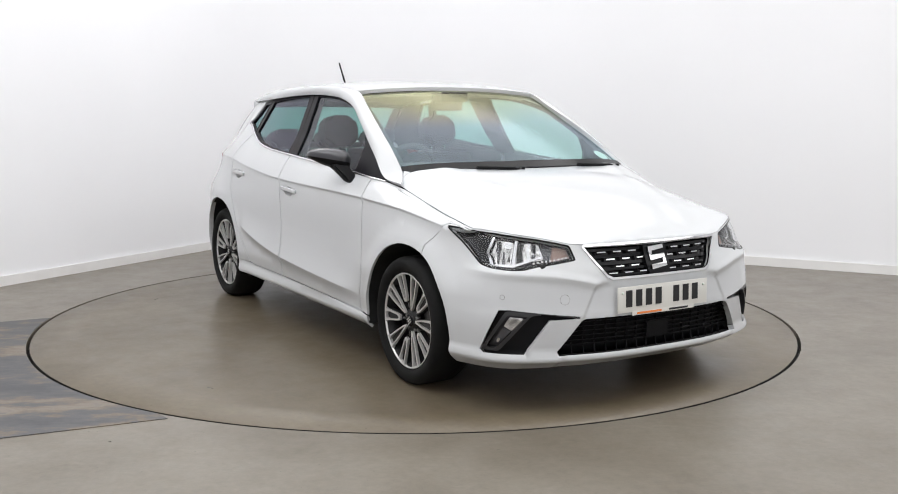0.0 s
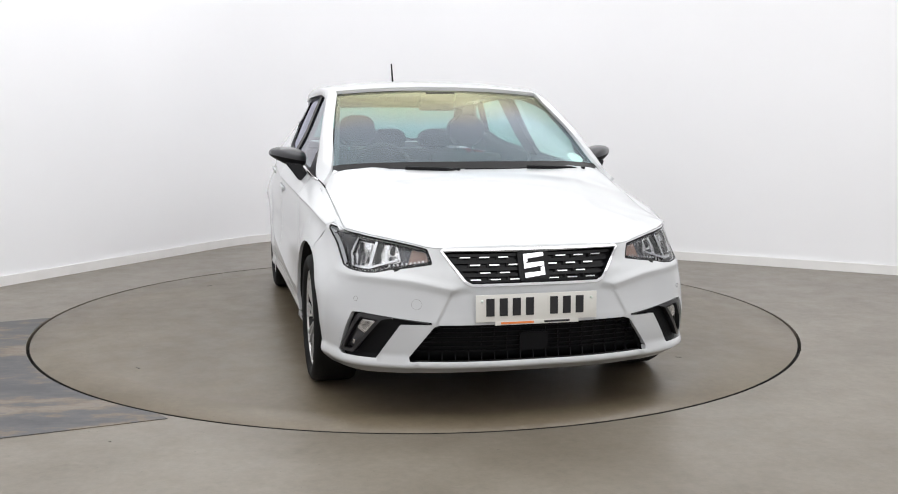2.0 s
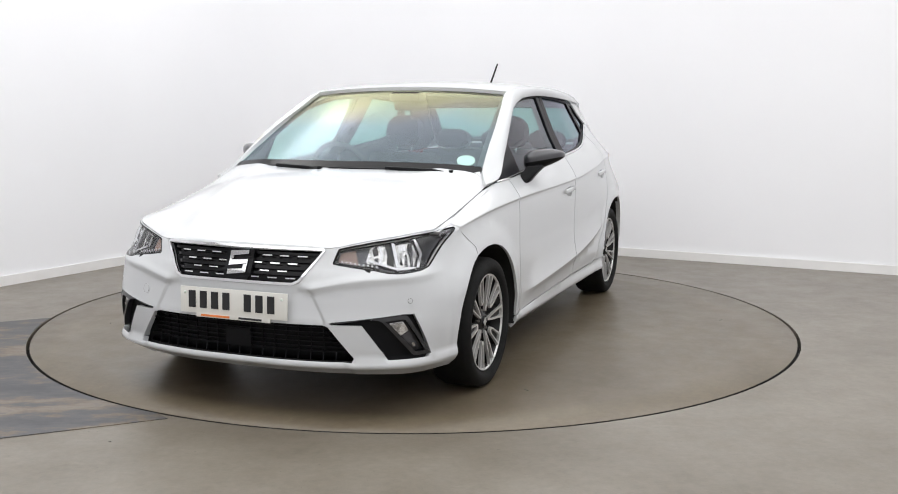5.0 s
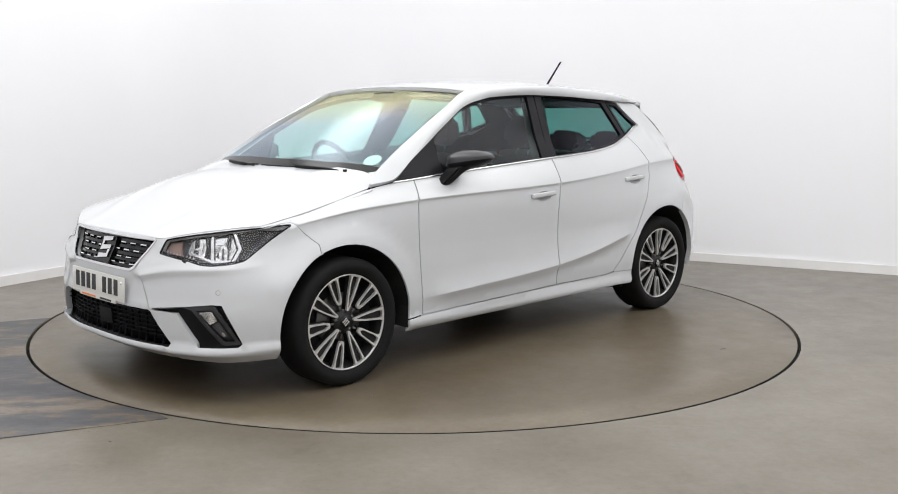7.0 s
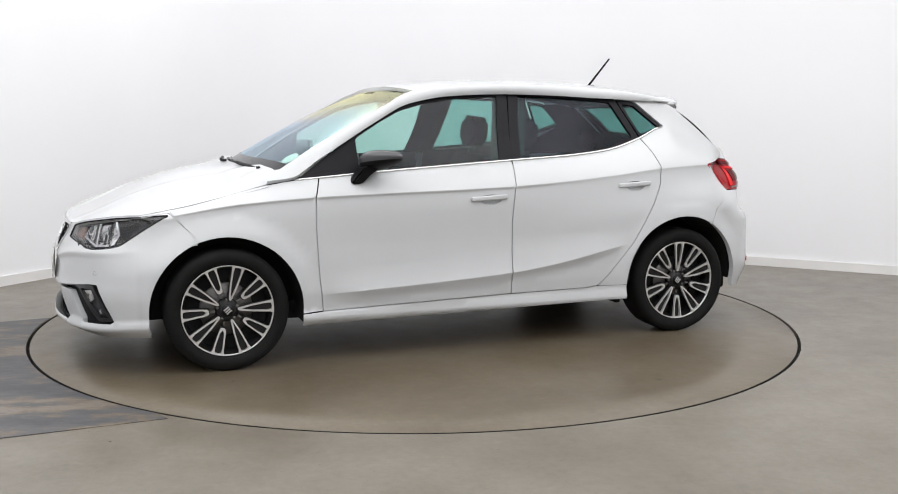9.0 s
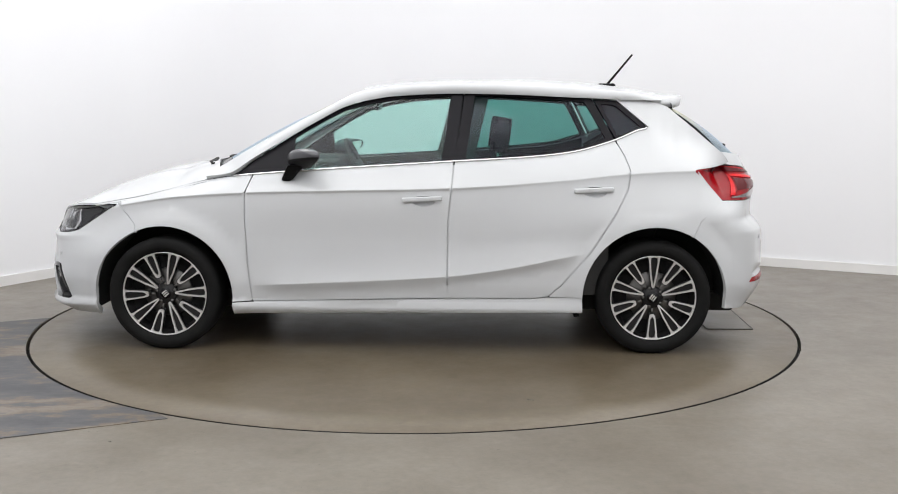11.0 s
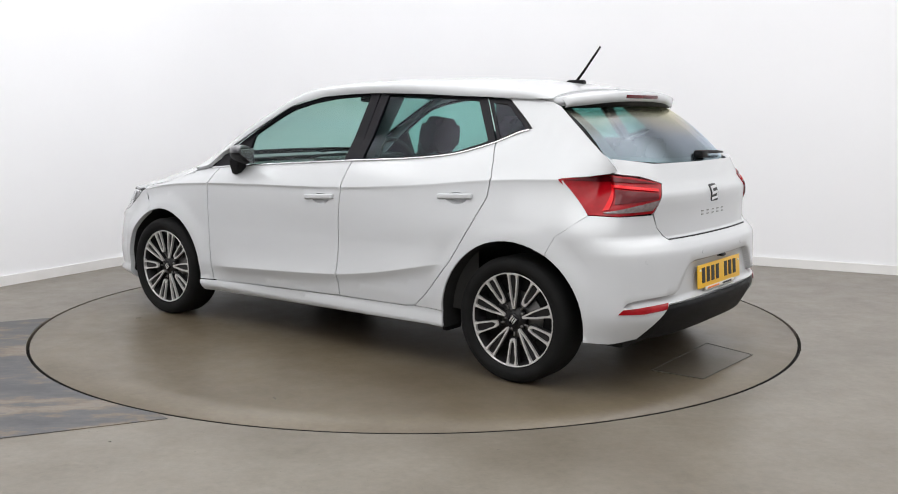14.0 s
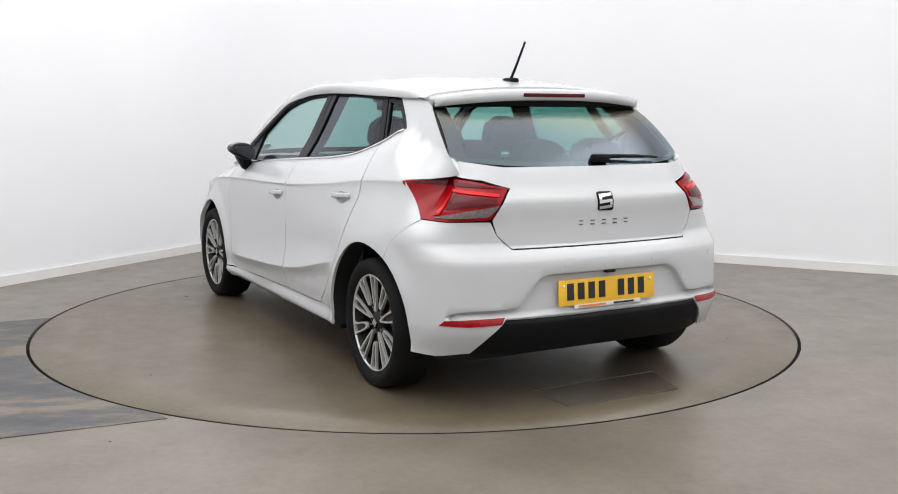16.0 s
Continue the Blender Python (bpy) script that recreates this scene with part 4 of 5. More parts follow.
# side windows
top = lambda a, b, n: [(x, rail_z(x) - 0.003) for x in np.linspace(a, b, n)]
bot = lambda a, b, n: [(x, belt_z(x) + 0.003) for x in np.linspace(a, b, n)]
frames = [
    ("front_window_frame", top(0.93, -0.283, 30) + [(-0.245, 1.0)] + bot(-0.236, 0.93, 22),
     rounded([(0.60, 0.952), (-0.172, 0.998), (-0.222, 1.340)] + [(x, rail_z(x) - 0.020) for x in (-0.1, 0.05, 0.2, 0.34, 0.45, 0.56)] + [(0.60, 1.118)], 0.01, 2), GLASS),
    ("rear_window_frame", top(-0.291, -0.958, 16) + [(-0.966, 1.322), (-1.078, 1.112)] + bot(-1.07, -0.244, 16),
     rounded([(-0.298, 1.012), (-0.345, 1.342), (-0.50, 1.337), (-0.75, 1.325), (-0.925, 1.310), (-1.035, 1.116), (-0.86, 1.062), (-0.62, 1.034)], 0.012, 2), PRIVACY),
    ("quarter_window_frame", [(-0.974, 1.324), (-1.095, 1.311), (-1.255, 1.174), (-1.088, 1.116)],
     rounded([(-1.005, 1.302), (-1.088, 1.293), (-1.226, 1.176), (-1.096, 1.130)], 0.012, 2), PRIVACY)]
for name, outline, hole, gl in frames:
    obs = panel(name, outline, inset(flank, 0.004, -1), TRIM, car, "black window surround", out=-1, holes=[hole], lip=0.02, grid=0.03)
    for ob, flip in zip(obs, (False, True)):
        g = part("pane", panel_mesh("pane", hole, inset(flank, 0.012, -1), gl, out=-1, mirror=flip, lip=0, grid=0.06), gl, ob, "tinted side glass" if gl is PRIVACY else "clear side glass")
        g.visible_shadow = False
for flip in (1, -1):
    pts = [(x, flip * (side(x, belt_z(x)) + 0.003), belt_z(x) + 0.001) for x in np.linspace(0.93, -1.25, 40)]
    part("belt_strip", tube(pts, 0.0065, 6), CHROME, car, "thin chrome strip under the windows")

# front: grille, intake, fog lamps
part("grille_mesh", panel_mesh("grille_mesh", [(a * 1.02, 0.56 + (b - 0.56) * 1.02) for a, b in grille_c], inset(shell, 0.035), GLOSS_BLACK, grid=0.05, lip=0), GLOSS_BLACK, car, "black honeycomb radiator grille")
for r in range(5):
    z = 0.575 + 0.026 * r
    w = 0.295 + (z - 0.56) * 0.62
    me = panel_mesh("grille_bar", [(-w, z - 0.006), (w, z - 0.006), (w, z + 0.006), (-w, z + 0.006)], inset(shell, 0.022), GLOSS_BLACK, grid=0.05, lip=0.015)
    part("grille_bar", me, GLOSS_BLACK, car, "black grille bar")
for r in range(4):
    z = 0.580 + 0.029 * r
    w = 0.27 + (z - 0.56) * 0.60
    for k in range(-4, 5):
        c = k * 0.084 + (0.042 if r % 2 else 0.0)
        if abs(c) + 0.022 < w and abs(c) > 0.075:
            part("chrome_dash", panel_mesh("chrome_dash", [(c - 0.022, z), (c + 0.022, z), (c + 0.022, z + 0.0045), (c - 0.022, z + 0.0045)], inset(shell, 0.016), CHROME, grid=0.05, lip=0.006), CHROME, car, "small chrome grille insert")
            part("grille_cell", panel_mesh("grille_cell", [(c - 0.030, z - 0.012), (c - 0.026, z - 0.012), (c - 0.026, z + 0.016), (c - 0.030, z + 0.016)], inset(shell, 0.022), GLOSS_BLACK, grid=0.05, lip=0.012), GLOSS_BLACK, car)


def band(outline, width, place, name, material, label, **kw):
    """A frame that follows an outline."""
    c = np.mean(outline, axis=0)
    inner = []
    n = len(outline)
    for i in range(n):
        p, a, b = Vector(outline[i]), Vector(outline[i - 1]), Vector(outline[(i + 1) % n])
        d1, d2 = (p - a).normalized(), (b - p).normalized()
        m = Vector((-(d1.y + d2.y), d1.x + d2.x))
        if m.length < 1e-6:
            m = Vector((-d1.y, d1.x))
        m.normalize()
        if m.dot(Vector(c) - p) < 0 and n < 5:
            m = -m
        inner.append(m)
    area = sum(a[0] * b[1] - b[0] * a[1] for a, b in zip(outline, outline[1:] + outline[:1]))
    sgn = 1 if area > 0 else -1
    hole = [(p[0] + sgn * m.x * width, p[1] + sgn * m.y * width) for p, m in zip(outline, inner)]
    return panel(name, outline, place, material, car, label, holes=[hole], **kw)


band(grille_c, 0.011, inset(shell, -0.004), "grille_surround", CHROME, "chrome grille surround", both=False, grid=0.03, lip=0.012)
badge_back = rounded([(-0.066, 0.688), (0.066, 0.688), (0.066, 0.585), (0.05, 0.562), (-0.05, 0.562), (-0.066, 0.585)], 0.008, 2)
emblem = part("front_emblem", panel_mesh("front_emblem", badge_back, inset(shell, 0.010), GLOSS_BLACK, grid=0.03, lip=0.02), GLOSS_BLACK, car, "black badge plate")


def badge_bars(place, w, h, parent, material, **kw):
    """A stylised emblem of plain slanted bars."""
    sl = 0.06
    for a, b, c, d in ((-0.5, 0.5, 0.30, 0.5), (-0.5, 0.5, -0.10, 0.10), (-0.5, 0.5, -0.5, -0.30), (-0.5, -0.30, 0.08, 0.32), (0.30, 0.5, -0.32, -0.08)):
        poly = [(a * w, (c - sl) * h), (b * w, (c + sl) * h), (b * w, (d + sl * 0.6) * h), (a * w, (d - sl * 0.6) * h)]
        part("emblem_bar", panel_mesh("emblem_bar", poly, place, material, grid=0.03, lip=0.004, **kw), material, parent)


badge_bars(lambda u, v: inset(shell, 0.003)(u, v + 0.634), 0.088, 0.092, emblem, CHROME)
part("lower_intake", panel_mesh("lower_intake", [(a * 1.02, 0.32 + (b - 0.32) * 1.04) for a, b in intake], inset(shell, 0.055), BLACK, grid=0.06, lip=0), BLACK, car, "black lower intake")
for r in range(7):
    z = 0.252 + 0.020 * r
    w = 0.528 - (z - 0.246) * 0.78
    part("intake_bar", panel_mesh("intake_bar", [(-w, z), (w, z), (w - 0.003, z + 0.005), (-w + 0.003, z + 0.005)], inset(shell, 0.034), BLACK, grid=0.06, lip=0.014), BLACK, car, "black intake bar")
for k in range(-8, 9):
    c = k * 0.056
    part("intake_rib", panel_mesh("intake_rib", [(c - 0.002, 0.248), (c + 0.002, 0.248), (c + 0.002, 0.395), (c - 0.002, 0.395)], inset(shell, 0.038), BLACK, grid=0.06, lip=0.012), BLACK, car)
part("radar_cover", panel_mesh("radar_cover", rounded([(-0.062, 0.275), (0.062, 0.275), (0.062, 0.352), (-0.062, 0.352)], 0.008, 2), inset(shell, 0.026), BLACK, grid=0.05, lip=0.02), BLACK, car, "black square sensor cover")

for ob, flip in zip(panel("fog_surround", fog, inset(shell, 0.028), BLACK, car, "black fog lamp recess", lip=0, grid=0.03), (False, True)):
    rim = rounded([(0.590, 0.424), (0.745, 0.438), (0.852, 0.268), (0.772, 0.266), (0.640, 0.416)], 0.012, 3)
    hollow = rounded([(0.652, 0.414), (0.735, 0.422), (0.828, 0.281), (0.783, 0.280), (0.664, 0.408)], 0.010, 3)
    part("fog_trim", panel_mesh("fog_trim", rim, inset(shell, 0.003), FOG_TRIM, grid=0.03, lip=0.024, mirror=flip, holes=[hollow]), FOG_TRIM, ob, "glossy black fog lamp trim")
    part("fog_blade", panel_mesh("fog_blade", [(0.445, 0.4035), (0.59, 0.424), (0.745, 0.4395), (0.745, 0.446), (0.59, 0.4295), (0.445, 0.4085)], inset(shell, 0.002), FOG_TRIM, grid=0.03, lip=0.02, mirror=flip), FOG_TRIM, ob, "glossy black blade over the fog lamp")
    part("fog_reflector", panel_mesh("fog_reflector", hollow, inset(shell, 0.022), LAMP_DARK, grid=0.03, lip=0.004, mirror=flip), LAMP_DARK, ob, "dark fog lamp bowl")
    # uneven reflections of the fog lamp, laid in as bright and dark pieces
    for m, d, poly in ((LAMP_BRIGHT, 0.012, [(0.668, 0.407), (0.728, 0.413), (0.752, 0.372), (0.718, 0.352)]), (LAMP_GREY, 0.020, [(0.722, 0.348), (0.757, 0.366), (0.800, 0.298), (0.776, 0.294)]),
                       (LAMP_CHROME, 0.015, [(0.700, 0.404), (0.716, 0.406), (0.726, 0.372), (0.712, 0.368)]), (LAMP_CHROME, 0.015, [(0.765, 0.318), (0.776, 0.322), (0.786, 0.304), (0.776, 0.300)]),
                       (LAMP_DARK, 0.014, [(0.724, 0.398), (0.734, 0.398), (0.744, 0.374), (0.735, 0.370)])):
        part("fog_reflection", panel_mesh("fog_reflection", rounded(poly, 0.006, 2), inset(shell, d), m, grid=0.03, lip=0.005, mirror=flip), m, ob)

# headlamps
s0, s1 = min(q[0] for q in headlamp), max(q[0] for q in headlamp)
lamp_low = curve((0.43, 0.641), (0.535, 0.627), (0.61, 0.618), (0.67, 0.606), (0.725, 0.604), (0.82, 0.611), (0.8786, 0.6225), (1.017, 0.705), (1.10, 0.76))
lamp_top = curve(*HL_EDGE, (1.10, 0.7645))
drawn_low = curve((0.43, 0.638), (0.60, 0.606), (0.725, 0.598), (0.80, 0.602), (0.86, 0.614), (0.92, 0.635), (1.02, 0.70), (1.10, 0.76))
drawn_top = curve((0.43, 0.645), (0.51, 0.664), (0.66, 0.694), (0.83, 0.722), (0.98, 0.745), (1.10, 0.763))


def hl_at(a, b):
    """A place in the lamp: a along it, b a height on the drawn outline."""
    u = s0 + (s1 - s0) * a
    k = (b - drawn_low(u)) / max(0.006, drawn_top(u) - drawn_low(u))
    return (u, lamp_low(u) + max(0.03, min(0.97, k)) * (lamp_top(u) - lamp_low(u)))



for flip in (False, True):
    lamp = part("headlight", panel_mesh("headlight", headlamp, inset(shell, 0.04), LAMP_GREY, grid=0.04, lip=0, mirror=flip), LAMP_GREY, car, "headlight with a dark housing and clear lens")
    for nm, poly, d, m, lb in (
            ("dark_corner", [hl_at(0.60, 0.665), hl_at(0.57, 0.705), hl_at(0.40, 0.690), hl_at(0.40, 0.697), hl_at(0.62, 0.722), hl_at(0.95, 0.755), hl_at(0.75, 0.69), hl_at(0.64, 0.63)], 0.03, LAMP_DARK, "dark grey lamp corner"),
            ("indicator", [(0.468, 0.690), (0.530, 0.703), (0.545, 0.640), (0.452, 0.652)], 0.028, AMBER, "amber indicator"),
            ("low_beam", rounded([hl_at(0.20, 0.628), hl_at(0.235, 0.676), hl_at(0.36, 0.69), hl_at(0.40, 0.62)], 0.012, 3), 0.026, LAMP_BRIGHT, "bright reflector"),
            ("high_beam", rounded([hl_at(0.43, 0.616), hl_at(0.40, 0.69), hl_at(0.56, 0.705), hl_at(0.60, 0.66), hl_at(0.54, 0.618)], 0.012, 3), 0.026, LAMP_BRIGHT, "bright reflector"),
            ("light_guide", [hl_at(0.40, 0.61), hl_at(0.375, 0.695), hl_at(0.395, 0.697), hl_at(0.425, 0.61)], 0.016, LAMP_CHROME, "bright light guide"),
            ("light_guide", [hl_at(0.55, 0.612), hl_at(0.61, 0.66), hl_at(0.575, 0.715), hl_at(0.595, 0.717), hl_at(0.635, 0.662), hl_at(0.57, 0.61)], 0.016, LAMP_CHROME, "bright light guide"),
            ("light_guide", [hl_at(0.22, 0.631), hl_at(0.40, 0.612), hl_at(0.55, 0.614), hl_at(0.55, 0.620), hl_at(0.40, 0.619), hl_at(0.22, 0.636)], 0.014, LAMP_CHROME, "bright light guide")):
        part(nm, panel_mesh(nm, poly, inset(shell, d), m, grid=0.03, lip=0.012, mirror=flip), m, lamp, lb)
    # light and dark facets paint mixed reflections into the headlamp bowls
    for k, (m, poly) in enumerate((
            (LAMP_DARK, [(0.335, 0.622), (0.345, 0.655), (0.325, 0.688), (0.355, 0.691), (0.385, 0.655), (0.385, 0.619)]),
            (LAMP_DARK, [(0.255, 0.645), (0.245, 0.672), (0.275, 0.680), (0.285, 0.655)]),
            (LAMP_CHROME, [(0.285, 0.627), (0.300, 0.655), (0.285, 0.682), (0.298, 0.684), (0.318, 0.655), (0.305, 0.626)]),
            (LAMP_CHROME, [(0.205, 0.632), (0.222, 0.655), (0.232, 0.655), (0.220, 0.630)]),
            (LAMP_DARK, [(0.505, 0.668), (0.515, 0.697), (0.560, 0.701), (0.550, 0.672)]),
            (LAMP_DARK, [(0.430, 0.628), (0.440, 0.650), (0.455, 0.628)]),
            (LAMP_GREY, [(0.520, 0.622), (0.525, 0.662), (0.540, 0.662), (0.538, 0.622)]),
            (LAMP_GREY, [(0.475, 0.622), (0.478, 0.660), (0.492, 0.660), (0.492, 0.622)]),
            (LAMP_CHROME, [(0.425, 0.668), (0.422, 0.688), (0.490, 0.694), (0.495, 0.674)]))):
        part("reflection_facet", panel_mesh("reflection_facet", rounded([hl_at(a, b) for a, b in poly], 0.004, 2), inset(shell, 0.0235 - 0.0004 * k), m, grid=0.03, lip=0.004, mirror=flip), m, lamp)
    for c, z, r in ((0.270, 0.660, 0.009), (0.535, 0.684, 0.013)):
        part("bulb", panel_mesh("bulb", arc(hl_at(c, 0)[0], z, r, 0, 345, 20), inset(shell, 0.016), LAMP_GREY, grid=0.03, lip=0.006, mirror=flip), LAMP_GREY, lamp)
    low_line = [(0.445, 0.6435), (0.535, 0.631), (0.61, 0.622), (0.67, 0.611), (0.725, 0.609), (0.82, 0.616), (0.872, 0.6255)]
    part("lamp_base", panel_mesh("lamp_base", low_line[::-1] + [(a, b + 0.009) for a, b in low_line], inset(shell, 0.008), GLOSS_BLACK, grid=0.03, lip=0.01, mirror=flip), GLOSS_BLACK, lamp, "black lower lamp edge")
    for k in range(9):
        u = 0.475 + 0.0185 * k
        part("light_dot", panel_mesh("light_dot", arc(u, lamp_low(u) + 0.018, 0.0042, 0, 315, 7), inset(shell, 0.010), LAMP_CHROME, grid=0.03, lip=0.003, mirror=flip), LAMP_CHROME, lamp)
    g = part("lens", panel_mesh("lens", headlamp, inset(shell, 0.004), LENS, grid=0.04, lip=0, mirror=flip), LENS, lamp, "clear lens")
    g.visible_shadow = False

for flip in (1, -1):
    ring = [inset(shell, 0.003)(a, b) for a, b in resample(headlamp, 0.02)]
    ring = [(p.x, flip * p.y, p.z) for p in ring + ring[:1]]
    part("lamp_seal", tube(ring, 0.0042, 6), GLOSS_BLACK, car, "black seal round the headlight")

# rear: hatch, bumper, lamps, spoiler, screen
R = lambda s: 2 * HALF - s
tail = rounded([(s_at(-1.492, 0.86), 0.957), (s_at(-1.62, 0.84), 0.970), (s_at(-1.80, 0.756), 0.977), (s_at(-1.87, 0.645), 0.965), (s_at(-1.932, 0.485), 0.935), (s_at(-1.925, 0.51), 0.905), (s_at(-1.905, 0.575), 0.810), (s_at(-1.80, 0.757), 0.801), (s_at(-1.647, 0.830), 0.804)], 0.008, 2)
t0, t1 = min(q[0] for q in tail), max(q[0] for q in tail)
ta = lambda a, b: (t0 + (t1 - t0) * a, b)
for flip in (False, True):
    lamp = part("tail_light", panel_mesh("tail_light", tail, inset(shell, -0.004), RED, grid=0.018, lip=0.03, mirror=flip), RED, car, "wedge-shaped red tail light")
    for nm, poly, d, m, lb in (
            ("clear_lens", rounded([ta(0.36, 0.812), ta(0.93, 0.870), ta(0.84, 0.822), ta(0.40, 0.811)], 0.008, 2), -0.0085, LENS_GREY, "clear reversing lens"),
            ("light_guide", [ta(0.36, 0.820), ta(0.50, 0.935), ta(0.93, 0.912), ta(0.92, 0.900), ta(0.53, 0.920), ta(0.42, 0.826)], -0.0095, RED_BRIGHT, "bright red light guide"),
            ("dark_band", [ta(0.04, 0.955), ta(0.30, 0.967), ta(0.55, 0.968), ta(0.96, 0.934), ta(0.55, 0.945), ta(0.30, 0.942)], -0.0085, RED_DARK, "dark red upper band"),
            ("dark_band", [ta(0.54, 0.912), ta(0.91, 0.893), ta(0.90, 0.872), ta(0.48, 0.848)], -0.0080, RED_DARK, "dark red inner lens")):
        part(nm, panel_mesh(nm, poly, inset(shell, d), m, grid=0.015, lip=0.004, mirror=flip), m, lamp, lb)
hatch_half = [(HALF, 0.690), (s_at(-1.935, 0.48), 0.690), (s_at(-1.915, 0.545), 0.745), (s_at(-1.908, 0.566), 0.806), (s_at(-1.928, 0.50), 0.905), (s_at(-1.936, 0.472), 0.938), (s_at(-1.885, 0.61), 0.972), (s_at(-1.80, 0.752), 0.985), (s_at(-1.83, 0.72), 1.05), (s_at(-1.945, 0.42), 1.024), (HALF, 1.024)]
hatch_half = hatch_half[:7] + [(s_at(-1.81, 0.742), 0.986), (s_at(-1.82, 0.728), 1.050), (s_at(-1.93, 0.49), 1.024), (HALF, 1.022)]
hatch_poly2 = hatch_half + [(R(a), b) for a, b in hatch_half[::-1] if a < HALF - 1e-6]
part("tailgate", panel_mesh("tailgate", hatch_poly2, shell, PAINT, grid=0.028, lip=0.02), PAINT, car, "pearl white tailgate")


def rear_screen(u, v):
    """Rear window: u across, v upwards."""
    t = 2 * u - 1
    c = 1 - t * t
    lo = Vector((-1.640 - 0.183 * (1 - abs(t) ** 2.6), 0.632 * t, 1.050 - 0.030 * (1 - abs(t) ** 3)))
    hi = Vector((-1.343 - 0.080 * c, 0.570 * t, 1.292 + 0.012 * c))
    return lo.lerp(hi, v) + Vector((-0.6, 0, 0.8)) * (0.022 * 4 * v * (1 - v))


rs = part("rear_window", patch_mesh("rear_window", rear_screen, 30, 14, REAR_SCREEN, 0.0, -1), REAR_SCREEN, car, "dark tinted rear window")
rs.visible_shadow = False
for u0, u1, v0, v1 in ((0, 1, 0, 0.07), (0, 1, 0.9, 1.0), (0, 0.05, 0.07, 0.9), (0.95, 1, 0.07, 0.9)):
    part("screen_border", patch_mesh("screen_border", lambda u, v: rear_screen(u0 + (u1 - u0) * u, v0 + (v1 - v0) * v) + Vector((0.003, 0, -0.003)), 30 if u1 - u0 > 0.5 else 2, 2 if u1 - u0 > 0.5 else 12, GLOSS_BLACK, 0.0, -1), GLOSS_BLACK, rs, "black printed glass border")


def quarter_edge(v):
    k = max(0.0, min(1.999, 2 * v))
    a, b = ((-1.64, 1.055), (-1.50, 1.175), (-1.37, 1.283))[int(k):int(k) + 2]
    f = k - int(k)
    return flank(a[0] + (b[0] - a[0]) * f, a[1] + (b[1] - a[1]) * f)


for sgn, u_edge in ((1, 1.0), (-1, 0.0)):
    def seal_at(u, v):
        q = quarter_edge(v)
        return Vector((q.x + 0.006, sgn * (q.y - 0.004), q.z - 0.003)).lerp(rear_screen(u_edge, v) + Vector((0.002, 0, -0.002)), u)
    part("screen_seal", patch_mesh("screen_seal", seal_at, 3, 14, GLOSS_BLACK, 0.003, -sgn), GLOSS_BLACK, car, "black seal beside the rear window")


for sgn in (1, -1):
    def corner_at(u, v):
        k = max(0.0, min(1.999, 2 * v))
        a, b = ((-1.632, 1.062), (-1.672, 1.022), (-1.692, 0.990))[int(k):int(k) + 2]
        f = k - int(k)
        q = flank(a[0] + (b[0] - a[0]) * f, a[1] + (b[1] - a[1]) * f)
        return Vector((q.x - 0.002 - 0.012 * u, sgn * (q.y - 0.003 - 0.075 * u), q.z - 0.004 - 0.012 * u))
    part("tailgate_corner", patch_mesh("tailgate_corner", corner_at, 4, 10, PAINT, 0.004, sgn), PAINT, car, "painted corner of the tailgate")


def spoiler(u, v):
    """Closed section round the tail spoiler: u across, v round."""
    t = 2 * u - 1
    back = -1.505 + 0.105 * abs(t) ** 3.6
    w = 0.576
    sec = [(-1.300, 1.361, 0.0), (-1.38, 1.364, 0), (back + 0.025, 1.361, 0), (back, 1.352, 0), (back + 0.008, 1.310, 0), (-1.40, 1.300, 0), (-1.315, 1.288, 0), (-1.30, 1.33, 0), (-1.300, 1.361, 0)]
    k = max(0.0, min(7.999, (v % 1.0001) * 8))
    a, b = sec[int(k)], sec[int(k) + 1]
    f = k - int(k)
    x, z = a[0] + (b[0] - a[0]) * f, a[1] + (b[1] - a[1]) * f
    drop = 0.033 * abs(t) ** 2.2
    squeeze = 1 - 0.12 * abs(t) ** 6
    return Vector((x, t * w, 1.30 + (z - 1.30) * squeeze - drop * (1.0 if z > 1.31 else 0.45)))


bm = bmesh.new()
nu, nv = 36, 8
grid_v = [[bm.verts.new(spoiler(i / nu, j / nv * 0.99999)) for j in range(nv)] for i in range(nu + 1)]
for i in range(nu):
    for j in range(nv):
        bm.faces.new((grid_v[i][j], grid_v[i + 1][j], grid_v[i + 1][(j + 1) % nv], grid_v[i][(j + 1) % nv]))
bm.faces.new(grid_v[0])
bm.faces.new(grid_v[-1])
smooth_bm(bm, 40)
spo = part("roof_spoiler", bm, PAINT, car, "pearl white roof spoiler")
part("spoiler_underside", patch_mesh("spoiler_underside", lambda u, v: Vector((spoiler(u, 4 / 8).x + 0.012, (2 * u - 1) * 0.560, spoiler(u, 4 / 8).z - 0.002)).lerp(rear_screen(u, 0.90) + Vector((-0.004, 0, 0.004)), v), 30, 3, BLACK, 0.003, -1), BLACK, spo, "black strip under the spoiler")
part("brake_light", box(0, 0, 0, 0.014, 0.345, 0.018, 0.005, m=pose(-1.4975, 0, 1.332)), RED_DARK, spo, "slim dark red high brake light")

